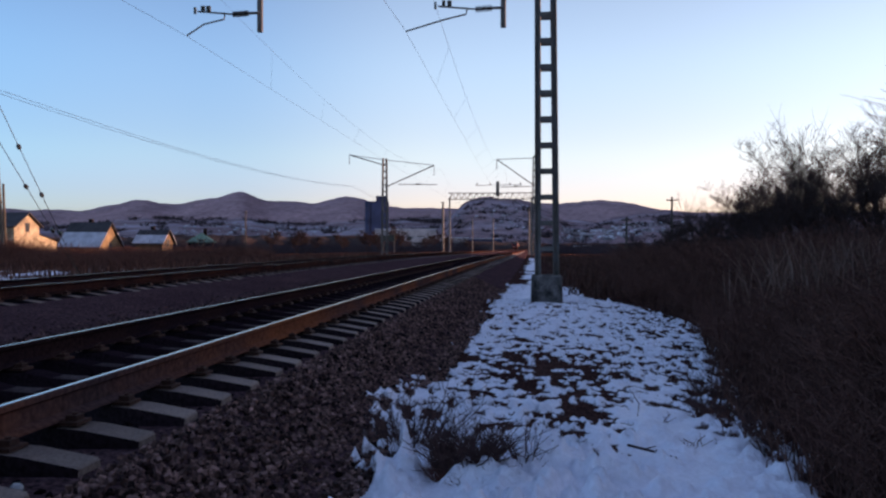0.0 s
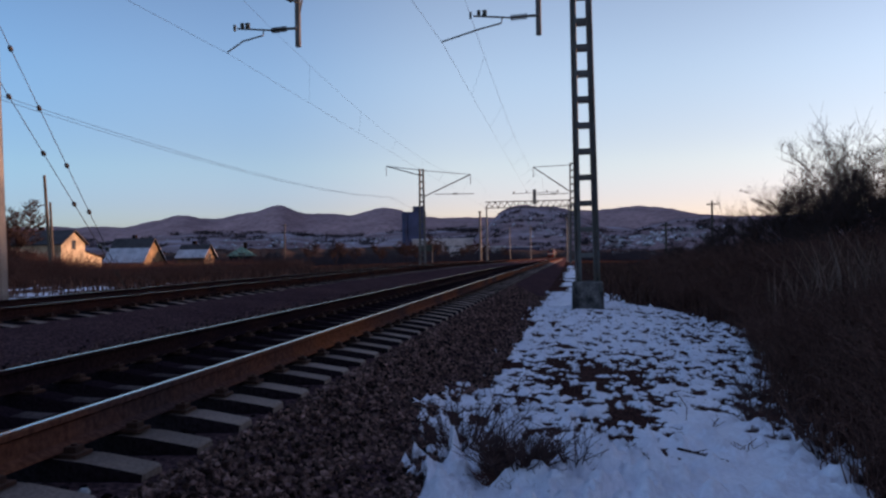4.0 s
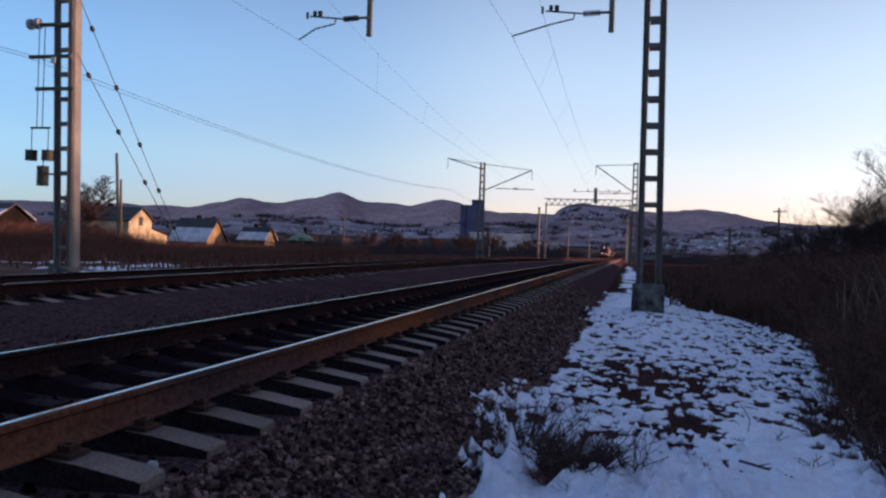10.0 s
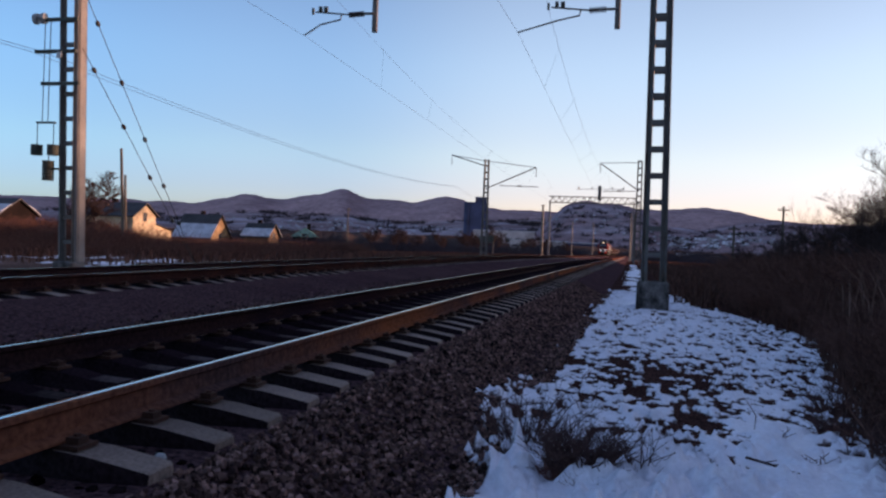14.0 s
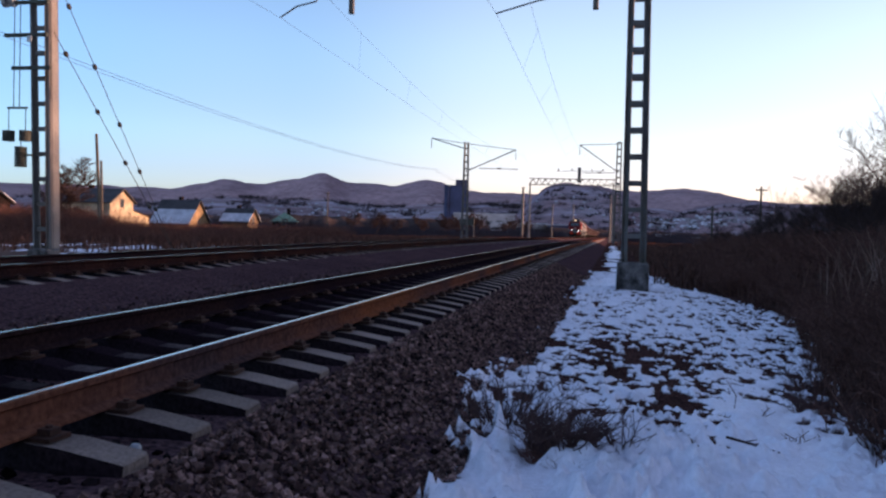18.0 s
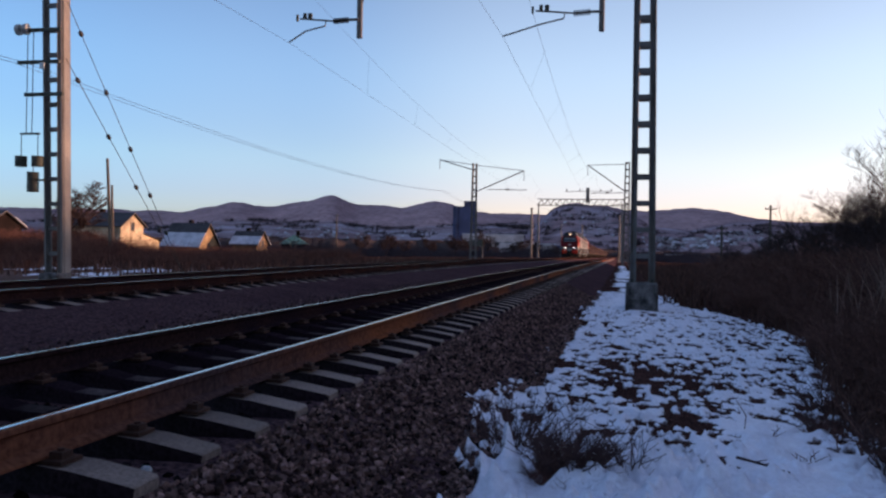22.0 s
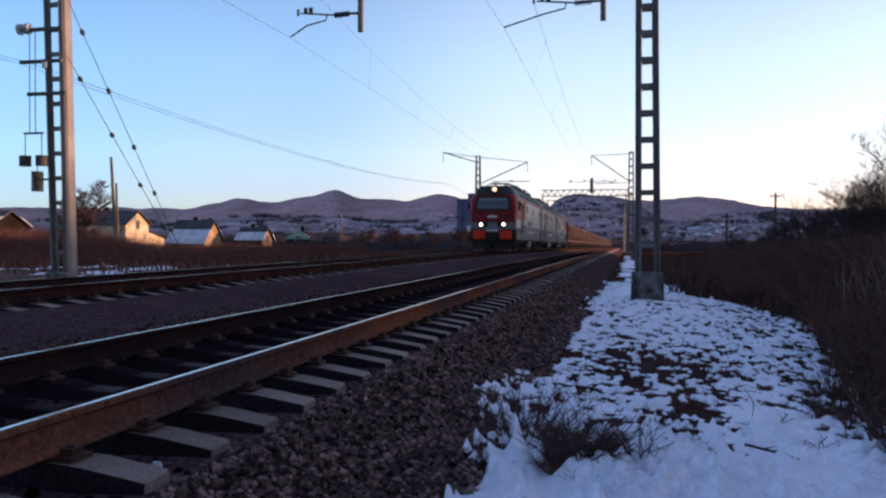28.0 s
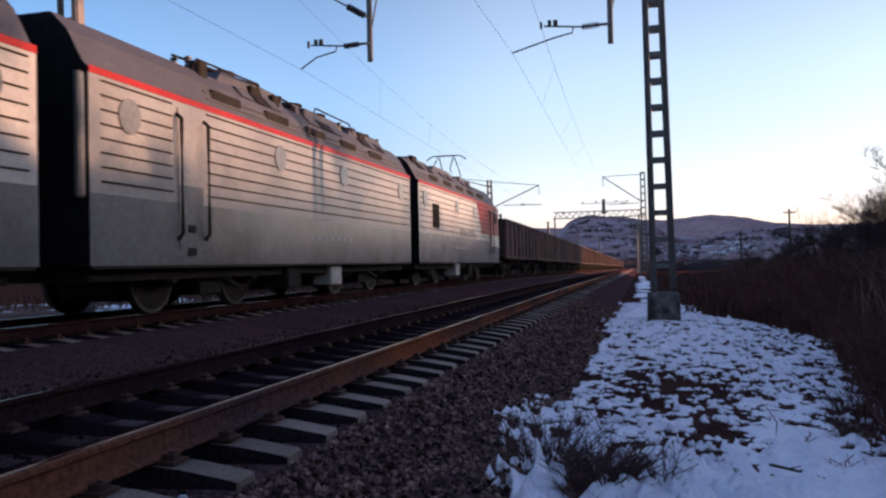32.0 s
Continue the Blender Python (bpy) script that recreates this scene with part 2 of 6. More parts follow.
# ---- mesh helpers ----
class Geo:
    """Vertices and faces of one mesh, gathered piece by piece."""

    def __init__(self):
        self.v, self.f, self.m = [], [], []

    def add(self, verts, faces, mi=0):
        o = len(self.v)
        self.v += [tuple(p) for p in verts]
        self.f += [tuple(o + i for i in f) for f in faces]
        self.m += [mi] * len(faces)
        return self

    def box(self, c, s, rz=0.0, taper=1.0, mi=0, bevel=0.0, mat=None):
        x, y, z = s[0] / 2, s[1] / 2, s[2] / 2
        vs = []
        if bevel:
            b = min(bevel, x * 0.9, y * 0.9, z * 0.9)
            for zz, k in ((-z, b), (-z + b, 0), (z - b, 0), (z, b)):
                t = taper if zz > 0 else 1
                xx, yy = (x - k) * t, (y - k) * t
                vs += [(-xx + (b - k), -yy, zz), (xx - (b - k), -yy, zz), (xx, -yy + (b - k), zz), (xx, yy - (b - k), zz), (xx - (b - k), yy, zz), (-xx + (b - k), yy, zz), (-xx, yy - (b - k), zz), (-xx, -yy + (b - k), zz)]
            fs = [tuple(range(7, -1, -1)), tuple(range(24, 32))]
            for r in range(3):
                fs += [(r * 8 + i, r * 8 + (i + 1) % 8, r * 8 + 8 + (i + 1) % 8, r * 8 + 8 + i) for i in range(8)]
        else:
            for zz, t in ((-z, 1), (z, taper)):
                vs += [(-x * t, -y * t, zz), (x * t, -y * t, zz), (x * t, y * t, zz), (-x * t, y * t, zz)]
            fs = [(3, 2, 1, 0), (4, 5, 6, 7), (0, 1, 5, 4), (1, 2, 6, 5), (2, 3, 7, 6), (3, 0, 4, 7)]
        if mat is not None:
            vs = [mat @ Vector(p) for p in vs]
        else:
            ca, sa = math.cos(rz), math.sin(rz)
            vs = [(c[0] + p[0] * ca - p[1] * sa, c[1] + p[0] * sa + p[1] * ca, c[2] + p[2]) for p in vs]
        return self.add(vs, fs, mi)

    def beam(self, a, b, w, h, mi=0):
        """A square bar from a to b."""
        a, b = Vector(a), Vector(b)
        q = (b - a).to_track_quat("Z", "Y").to_matrix().to_4x4()
        return self.box((0, 0, 0), (w, h, (b - a).length), mi=mi, mat=Matrix.Translation((a + b) / 2) @ q)

    def tube(self, pts, rad, n=6, mi=0, caps=True):
        """A round bar through points; rad is one radius or one a point."""
        pts = [Vector(p) for p in pts]
        rad = rad if isinstance(rad, (list, tuple)) else [rad] * len(pts)
        o, vs, fs = 0, [], []
        for i, p in enumerate(pts):
            d = (pts[min(i + 1, len(pts) - 1)] - pts[max(i - 1, 0)]).normalized()
            q = d.to_track_quat("Z", "Y")
            for k in range(n):
                a = 2 * math.pi * k / n
                vs.append(p + q @ Vector((rad[i] * math.cos(a), rad[i] * math.sin(a), 0)))
        for i in range(len(pts) - 1):
            fs += [(i * n + k, i * n + (k + 1) % n, (i + 1) * n + (k + 1) % n, (i + 1) * n + k) for k in range(n)]
        if caps:
            fs += [tuple(range(n - 1, -1, -1)), tuple(range((len(pts) - 1) * n, len(pts) * n))]
        return self.add(vs, fs, mi)

    def disc(self, c, axis, r, w, n=16, mi=0):
        c, axis = Vector(c), Vector(axis).normalized()
        return self.tube([c - axis * w / 2, c + axis * w / 2], r, n, mi)

    def prism(self, outline, y0, y1, mi=0):
        """An outline in x and z, drawn out along y."""
        n = len(outline)
        vs = [(x, y0, z) for x, z in outline] + [(x, y1, z) for x, z in outline]
        fs = [tuple(range(n)), tuple(range(2 * n - 1, n - 1, -1))] + [(i + n, (i + 1) % n + n, (i + 1) % n, i) for i in range(n)]
        return self.add(vs, fs, mi)

    def sheet(self, rows, mi=0):
        """Rows of points of equal length, joined into a sheet."""
        n = len(rows[0])
        vs = [p for r in rows for p in r]
        fs = [(i * n + k, i * n + k + 1, (i + 1) * n + k + 1, (i + 1) * n + k) for i in range(len(rows) - 1) for k in range(n - 1)]
        return self.add(vs, fs, mi)

    def mesh(self, name, mats, smooth=False):
        me = bpy.data.meshes.new(name)
        me.from_pydata(self.v, [], self.f)
        for m in mats if isinstance(mats, (list, tuple)) else [mats]:
            me.materials.append(m)
        if any(self.m):
            me.polygons.foreach_set("material_index", self.m)
        if smooth:
            me.polygons.foreach_set("use_smooth", [True] * len(me.polygons))
        me.update()
        return me


def part(name, g, mats, parent=None, label="", smooth=False, at=None):
    ob = new(name, g if isinstance(g, bpy.types.Mesh) else g.mesh(name, mats, smooth))
    if parent is not None:
        ob.parent = parent
    if at is not None:
        ob.matrix_local = at
    if label:
        ob["label"] = label
    return ob


def thing(name, label, category, at=None, group="", kind=""):
    ob = new(name)
    ob.empty_display_size = 0.2
    if at is not None:
        ob.matrix_world = at
    return tagged(ob, label, category, group, kind)


# ---- the line of the railway: straight past the camera, then bearing a little to one side and falling ----
X1, X2 = -3.52, -9.05                 # the axes of the two tracks
Z1, Z2 = 0.70, 0.84                   # heights of their rail heads
GAUGE = 0.795                         # half the distance between the middles of the rail heads


def ease(y, y0, soft):
    """Zero before y0, then the distance past it, rounded at the bend."""
    d = y - y0
    return 0.0 if d < -soft else d if d > soft else (d + soft) ** 2 / (4 * soft)


def drift(y):
    return -0.0135 * ease(y, 45, 20)


def fall(y):
    return -0.009 * ease(y, 40, 20) + 0.007 * ease(y, 450, 60)


# ---- ground ----
def bumps(x, y, s, k=3):
    return noise.fractal(Vector((x * s, y * s, 3.7)), 1.0, 2.0, k)


def hump(x, y, cx, cy, sx, sy):
    return math.exp(-((x - cx) / sx) ** 2 - ((y - cy) / sy) ** 2)


def ground_z(x, y):
    """Height of the bare ground."""
    base = fall(y)
    u = x - drift(y)
    if u > -1.7:                       # the path and the verge; ground under the thicket raised to block low sun
        z = 0.0 - 0.05 * max(0.0, min(u, 3.0)) + (0.11 * ease(u, 5.0, 1.5) - 0.11 * ease(u, 16.0, 2.0)) * (1.0 if y < 60 else max(0.0, 1 - (y - 60) / 60))
    elif u > -12.3:
        z = -0.12
    else:                              # beyond the second track
        z = 0.42 - 0.02 * min(30.0, -12.3 - u)
        z = max(z, -0.2)
    # unseen bank at right, added to shade the field and the near train
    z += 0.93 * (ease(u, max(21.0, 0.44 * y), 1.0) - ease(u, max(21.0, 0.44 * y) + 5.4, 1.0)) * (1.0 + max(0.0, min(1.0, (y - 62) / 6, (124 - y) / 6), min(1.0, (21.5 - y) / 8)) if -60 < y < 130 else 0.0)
    z += 0.12 * hump(x, y, 0.5, 20.5, 2.2, 3.5)
    near = 1.0 / (1.0 + (max(0.0, y - 20) / 60.0) ** 2)
    z += (0.02 if -1.7 < u < 3.0 else 0.06) * bumps(x, y, 0.5) * (0.35 + 0.65 * near)
    far = math.hypot(x, y - 10)
    if far > 400:
        z -= 0.012 * (far - 400) if far < 900 else 6.0
    return z + base


def axis_steps(lo, hi, first, grow):
    out, d, p = [0.0], first, 0.0
    while p < hi:
        p += d
        d *= grow
        out.append(p)
    d, p = first, 0.0
    while p > lo:
        p -= d
        d *= grow
        out.insert(0, p)
    return out


xs = axis_steps(-2600, 2600, 0.35, 1.05)
ys = axis_steps(-400, 4600, 0.5, 1.045)
g = Geo()
g.sheet([[(x, y + 6, ground_z(x, y + 6)) for x in xs] for y in ys])
for i, q in enumerate(g.f):            # dead grass covers the soil of the fields
    cx = sum(g.v[k][0] for k in q) / len(q)
    cy = sum(g.v[k][1] for k in q) / len(q)
    if cx - drift(cy) < -13.2 or cy > 180:
        g.m[i] = 1
tagged(part("ground", g, [M_SOIL, M_FIELD], smooth=True), "bare brown winter soil with dry grass remains", "ground", kind="structure")


# ---- snow lying in patches on the path ----
def near_line(x, y, pts):
    """Distance from a broken line."""
    best = 9.0
    for (ax, ay), (bx, by) in zip(pts, pts[1:]):
        dx, dy = bx - ax, by - ay
        k = max(0.0, min(1.0, ((x - ax) * dx + (y - ay) * dy) / (dx * dx + dy * dy)))
        best = min(best, math.hypot(x - ax - k * dx, y - ay - k * dy))
    return best


EDGE_Y, EDGE_X = (0, 6.6, 8.4, 11.8, 15, 18, 21.5, 24, 40), (1.9, 1.95, 1.95, 2.35, 2.9, 3.0, 2.2, 1.0, 0.9)


def snow_edge(y):
    """Where the snow ends on the ballast's toe."""
    return -0.86 - 0.44 * math.exp(-((y - 7.6) / 1.6) ** 2)


@functools.lru_cache(maxsize=None)
def snow_cover_at(x, y):
    """How well the snow covers a spot, and how calm its surface lies; below zero the soil shows."""
    edge = snow_edge(y) + 0.16 * bumps(x * 0.2, y, 0.9)
    far = float(np.interp(y, EDGE_Y, EDGE_X)) + 0.3 * bumps(x, y, 0.8)
    val = 0.40 - 2.5 * hump(x, y, 0.32, 10.6, 0.80, 2.0) - 0.6 * hump(x, y, 0.55, 8.0, 0.2, 0.8) - 0.7 * hump(x, y, -0.75, 7.6, 0.3, 0.6)
    strip = math.exp(-(near_line(x, y, ((0.8, 11.0), (1.3, 11.4), (1.72, 10.6), (1.85, 8.4))) / 0.22) ** 2)
    beyond = max(0.0, min(1.0, (x - 1.75) * 2))
    calm = hump(x, y, 1.3, 7.9, 0.48, 2.3) + 0.8 * hump(x, y, 1.5, 5.4, 0.7, 1.2) + 0.5 * hump(x, y, -0.55, 11.5, 0.25, 2.5) + 0.5 * hump(x, y, 0.0, 18, 0.6, 5.0)
    calm = min(1.0, calm)
    val += 1.2 * calm - 1.1 * strip - 0.75 * beyond * (y < 20)
    rough = (1.0 - 0.7 * calm) * (0.3 + 0.7 * max(0.0, min(1.0, (y - 5.7) / 1.4)))
    val += 1.7 * hump(x, y, 0.5, 4.7, 2.4, 1.2) + 1.2 * hump(x, y, 0.9, 5.9, 0.8, 0.6)
    val += rough * (4.6 * bumps(x, y * 0.75 + 3, 7.5, 4) + 1.6 * bumps(x + 5, y * 0.8, 16, 2) + 1.8 * bumps(x + 9, y * 0.8, 2.4, 2))
    val += 12.0 * min(0.0, x - edge) + 7.0 * min(0.0, far - x)
    return val, calm


def snow_z(x, y):
    """Height of the snow's skin over the ground."""
    val, calm = snow_cover_at(x, y)
    lump = (0.075 * (bumps(x, y, 4.6, 2) + 0.12) + 0.050 * bumps(x + 3, y, 11, 2)) * (2.4 - 1.7 * max(0.0, min(1.0, (y - 5.3) / 3))) * (1.0 - 0.5 * calm)
    lump = 0.5 * (lump + math.sqrt(lump * lump + 0.00005))
    return (0.018 if val > 0 else 0.05) * math.tanh(val) + lump * max(0.0, min(1.0, val * 2))


def snow_patch(name, x0, x1, y0, y1, nx, ny, label, zf):
    s = Geo()
    s.sheet([[(x, y, max(ground_z(x, y), -0.072 + 0.42 * (-0.95 - x) if -2.1 < x < -0.5 and y < 22 else -9) + zf(x, y)) for x in np.linspace(x0, x1, nx)] for y in (y0 + (y1 - y0) * (i / (ny - 1)) ** (1.5 if y0 > 0 else 1.2) for i in range(ny))])
    ob = part(name, s, M_SNOW, smooth=True)
    if zf is snow_z:
        thin = ob.data.attributes.new("thin", 'FLOAT', 'POINT')
        thin.data.foreach_set("value", [max(0.0, min(1.0, 1.0 - snow_cover_at(p[0], p[1])[0] / 0.9)) for p in s.v])
    return tagged(ob, label, "snow", kind="stuff")


snow_patch("snow_cover", -2.0, 3.5, -9.0, 30, 260, 1000, "trodden bluish snow lying in patches on the path", snow_z)


def left_snow(x, y):
    u = x - drift(y)
    return -0.115 - 0.10 * max(0.0, abs(y - 31) - 10) + 0.24 * max(-0.5, bumps(x * 0.5, y * 0.25 + 40, 0.55)) + 0.05 * bumps(x, y, 4) - 0.2 * max(0, u + 13.2) + 0.07 * hump(x, y, -19.5, 31, 3.5, 3.0)


def far_snow(x, y):
    return 0.018 + 0.06 * bumps(x, y * 0.5, 0.8) + 0.03 * bumps(x, y, 4) - 0.13 * abs(x + 0.25 - drift(y)) ** 1.5


snow_patch("field_snow", -34, -12.8, 12, 62, 130, 240, "thin snow patches among dry grass beyond the tracks", left_snow)
snow_patch("line_snow", -2.0, 2.5, 21, 110, 40, 300, "thin broken snow along the far verge", far_snow)


# ---- the two tracks ----
ballast = Geo()
ysb = [-30 + i * 0.5 for i in range(190)] + [65 + i * 6 for i in range(160)]


def bed_row(y):
    d, f = drift(y), fall(y)
    pts = [(-12.6, 0.30), (-11.6, 0.45), (-10.95, Z2 - 0.31), (-10.4, Z2 - 0.28), (-9.05, Z2 - 0.30), (-7.65, Z2 - 0.245), (-7.1, Z2 - 0.28), (-6.4, 0.44), (-5.9, 0.42), (-5.45, Z1 - 0.32), (-4.9, Z1 - 0.305),
           (-4.2, Z1 - 0.33), (-3.52, Z1 - 0.33), (-2.85, Z1 - 0.33), (-2.2, Z1 - 0.315), (-1.95, Z1 - 0.335), (-1.6, 0.2), (-1.25, 0.05), (-0.95, -0.06)]
    near = max(0.0, 1 - max(0, y - 25) / 40)
    return [(x + d, y, z + f + 0.022 * near * bumps(x, y, 2.3)) for x, z in pts]


ballast.sheet([bed_row(y) for y in ysb])
tagged(part("ballast_bed", ballast, M_BALLAST, smooth=True), "dark crushed-stone ballast bed under two tracks", "ballast", kind="structure")


def rail_mesh(xc, z, y0, y1, step):
    """A flat-bottomed rail: foot, web and head, with the running band on top."""
    prof = [(-0.075, -0.18), (0.075, -0.18), (0.075, -0.168), (0.012, -0.145), (0.010, -0.05), (0.036, -0.035), (0.037, -0.008), (0.030, -0.001), (0.014, 0.0), (-0.014, 0.0), (-0.030, -0.001), (-0.037, -0.008), (-0.036, -0.035), (-0.010, -0.05), (-0.012, -0.145), (-0.075, -0.168)]
    r, n = Geo(), len(prof)
    k = int((y1 - y0) / step) + 1
    for i in range(k):
        y = y0 + i * step
        r.v += [(xc + drift(y) + px, y, z + fall(y) + pz) for px, pz in prof]
    for i in range(k - 1):
        for j in range(n):
            r.f.append((i * n + j, i * n + (j + 1) % n, (i + 1) * n + (j + 1) % n, (i + 1) * n + j))
            r.m.append(1 if j == 8 else 0)
    return r


def sleeper_mesh():
    """A concrete sleeper: deep rail seats, a waist, sloping ends."""
    s = Geo()
    half = [(0.12, 0.115, 0.135), (0.36, 0.12, 0.145), (0.55, 0.135, 0.180), (0.84, 0.135, 0.186), (1.03, 0.14, 0.172), (1.33, 0.14, 0.126), (1.35, 0.125, 0.115)]
    st = [(-x, w, h) for x, w, h in half[::-1]] + half
    for x, w, h in st:
        s.v += [(x, -w, 0), (x, -w * 0.8, h), (x, w * 0.8, h), (x, w, 0)]
    for i in range(len(st) - 1):
        for j in range(4):
            s.f.append((i * 4 + j, i * 4 + (j + 1) % 4, (i + 1) * 4 + (j + 1) % 4, (i + 1) * 4 + j))
    e = len(s.v)
    s.f += [(3, 2, 1, 0), (e - 4, e - 3, e - 2, e - 1)]
    # near-black flanks and oily middle, paler mid flecks, clean concrete outer tops and ends
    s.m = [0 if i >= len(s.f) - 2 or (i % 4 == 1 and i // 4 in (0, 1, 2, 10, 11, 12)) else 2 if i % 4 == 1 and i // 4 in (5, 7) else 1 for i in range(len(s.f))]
    return s.mesh("sleeper", [M_SLEEPER, M_NEARBLACK, M_PALEMID])


def clip_mesh():
    """Plate, bolt and clamps of one rail seat."""
    c = Geo()
    c.box((0, 0, 0.005), (0.34, 0.16, 0.02))
    for s in (-1, 1):
        c.box((s * 0.11, 0, 0.03), (0.07, 0.08, 0.035))
        c.tube([(s * 0.11, 0, 0.03), (s * 0.11, 0, 0.06)], 0.018, 6)
    return c.mesh("fastener", M_CLIP)


SLEEPER, CLIP = sleeper_mesh(), clip_mesh()
PITCH, PHASE = 0.618, 4.03


def track(name, label, x, z, phase):
    t = thing(name, label, "railway track", kind="structure")
    for s in (-1, 1):
        # left rails near black, right rails rust or brown
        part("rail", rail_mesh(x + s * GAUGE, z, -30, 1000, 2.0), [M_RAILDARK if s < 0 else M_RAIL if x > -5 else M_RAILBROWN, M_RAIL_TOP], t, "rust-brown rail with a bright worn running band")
    rest = Geo()
    sv = [tuple(v.co) for v in SLEEPER.vertices]
    sf = [tuple(p.vertices) for p in SLEEPER.polygons]
    sm = [p.material_index for p in SLEEPER.polygons]
    i0 = -20
    for i in range(i0, 460):
        y = phase + i * PITCH
        m = pose(x + drift(y), y, z - 0.395 + fall(y), 0, 0, 0)
        if i < 120:
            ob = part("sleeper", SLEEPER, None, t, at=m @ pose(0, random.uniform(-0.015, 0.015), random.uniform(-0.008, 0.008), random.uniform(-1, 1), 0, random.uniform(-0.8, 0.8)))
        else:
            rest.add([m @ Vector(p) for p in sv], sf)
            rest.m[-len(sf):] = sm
        if i < 60:
            for s in (-1, 1):
                part("fastener", CLIP, None, t, at=m @ pose(s * GAUGE, 0, 0.195))
    tagged(part("far_sleepers", rest, [M_SLEEPER, M_NEARBLACK, M_PALEMID], t), kind="stuff")
    return t


track("track_1", "near railway track with pale concrete sleepers and rusty rails", X1, Z1, PHASE)
track("track_2", "second railway track with rusty rails on concrete sleepers", X2, Z2, 4.35)


# ---- overhead line: masts, arms and wires ----
def lattice_mast(name, label, x, y, z0, h, w0, w1, d, pitch, leg, lean=0.0, group="overhead line masts", mat=None, rung=0.11, phase=0.5):
    """Four legs with battens on every face, standing on a concrete footing."""
    mat = mat or M_MAST
    t = thing(name, label, "mast", pose(x, y, z0, 0, lean, 0), group)
    for sx in (-1, 1):
        for sy in (-1, 1):
            g = Geo()
            a, b = Vector((sx * w0 / 2, sy * d / 2, 0)), Vector((sx * w1 / 2, sy * d * 0.7 / 2, h))
            g.beam(a + Vector((-sx * leg / 2 + sx * 0.008, 0, 0)), b + Vector((-sx * leg / 2 + sx * 0.008, 0, 0)), leg, 0.016)
            g.beam(a, b, 0.016, leg * 0.8)
            part("leg", g, mat, t)
    z = phase
    while z < h:
        k = z / h
        w, dd = w0 + (w1 - w0) * k, d * (1 - 0.3 * k)
        for sy in (-1, 1):
            g = Geo().box((0, sy * dd / 2 * 0.97, z), (w - 0.02, 0.012, rung))
            part("batten", g, mat, t)
        for sx in (-1, 1):
            part("brace", Geo().beam((sx * w / 2, -dd / 2, z), (sx * w / 2, dd / 2, min(h, z + pitch)), 0.012, 0.04), mat, t)
        z += pitch
    return t


def footing(x, y, z, w, h, label="weathered grey concrete mast footing"):
    t = thing("mast_footing", label, "footing", pose(x, y, z))
    part("block", Geo().box((0, 0, h / 2 - 0.25), (w, w, h + 0.5), bevel=0.04, taper=0.95), M_FOOT, t)
    for sx in (-1, 1):
        for sy in (-1, 1):
            part("anchor_bolt", Geo().tube([(sx * w * 0.3, sy * w * 0.3, h - 0.02), (sx * w * 0.3, sy * w * 0.3, h + 0.09)], 0.02, 6), M_IRON, t)
    return t


def insulator(g, a, b, r, n=5, mi=0):
    """Sheds strung on a rod."""
    a, b = Vector(a), Vector(b)
    g.tube([a, b], r * 0.35, 6, mi)
    for i in range(n):
        p = a + (b - a) * ((i + 0.5) / n)
        g.disc(p, b - a, r, (b - a).length / n * 0.55, 10, mi)


def insulator_part(name, a, b, r, n, parent, label):
    """A rod with its sheds, each a piece of its own."""
    a, b = Vector(a), Vector(b)
    rod = part(name, Geo().tube([a, b], r * 0.4, 6), M_INSUL, parent, label)
    for i in range(n):
        part("shed", Geo().disc(a + (b - a) * ((i + 0.5) / n), b - a, r, (b - a).length / n * 0.6, 10), M_INSUL, rod)
    return rod


YP = 20.3                              # the nearest pair of masts stands across the tracks here
footing(0.27, YP, 0.0, 0.78, 0.78)
lattice_mast("lattice_mast", "grey steel ladder-like lattice mast on a concrete footing", 0.28, YP, 0.78, 10.2, 0.52, 0.42, 0.46, 0.630, 0.13, lean=-0.55, phase=0.63)
footing(-14.70, 18.8, 0.30, 0.62, 0.34)
anchor = lattice_mast("anchor_mast", "leaning steel lattice anchor mast with tension weights beside it", -14.72, 18.8, 0.62, 10.4, 0.44, 0.52, 0.10, 0.65, 0.155, lean=-1.6, phase=0.53)
# side plate shaped to the view; sunlight painted in as a paler tone
for kind, y, w in (("side_web", 0.11, 0.02), ("side_flange", -0.05, 0.07), ("side_flange", 0.29, 0.07)):
    d = 0.32 if kind == "side_web" else 0.02
    part(kind, Geo().add([(0.272 - w, y - d / 2, 0), (0.272, y - d / 2, 0), (0.272, y + d / 2, 0), (0.272 - w, y + d / 2, 0), (0.292 - w, y - d / 2, 10.4), (0.292, y - d / 2, 10.4), (0.292, y + d / 2, 10.4), (0.292 - w, y + d / 2, 10.4)], [(3, 2, 1, 0), (4, 5, 6, 7), (0, 1, 5, 4), (1, 2, 6, 5), (2, 3, 7, 6), (3, 0, 4, 7)]), M_MASTPALE, anchor, "deep side channel, painted pale as if sunlit")

# cross-beam over both tracks, out of sight above
cb = thing("portal_beam", "steel lattice cross-beam over both tracks between masts", "portal beam")
for zz in (9.3, 9.9):
    for yy in (-0.25, 0.25):
        part("chord", Geo().beam((0.3, YP - 0.3 + yy, zz), (-15.0, 19.2 + yy, zz), 0.09, 0.09), M_MAST, cb)
for i in range(24):
    xa = 0.2 - i * 0.63
    part("lacing_bar", Geo().beam((xa, YP - 0.55, 9.3), (xa - 0.63, YP - 0.55, 9.9), 0.05, 0.05), M_MAST, cb)
    part("lacing_bar", Geo().beam((xa, YP - 0.05, 9.9), (xa - 0.63, YP - 0.05, 9.3), 0.05, 0.05), M_MAST, cb)


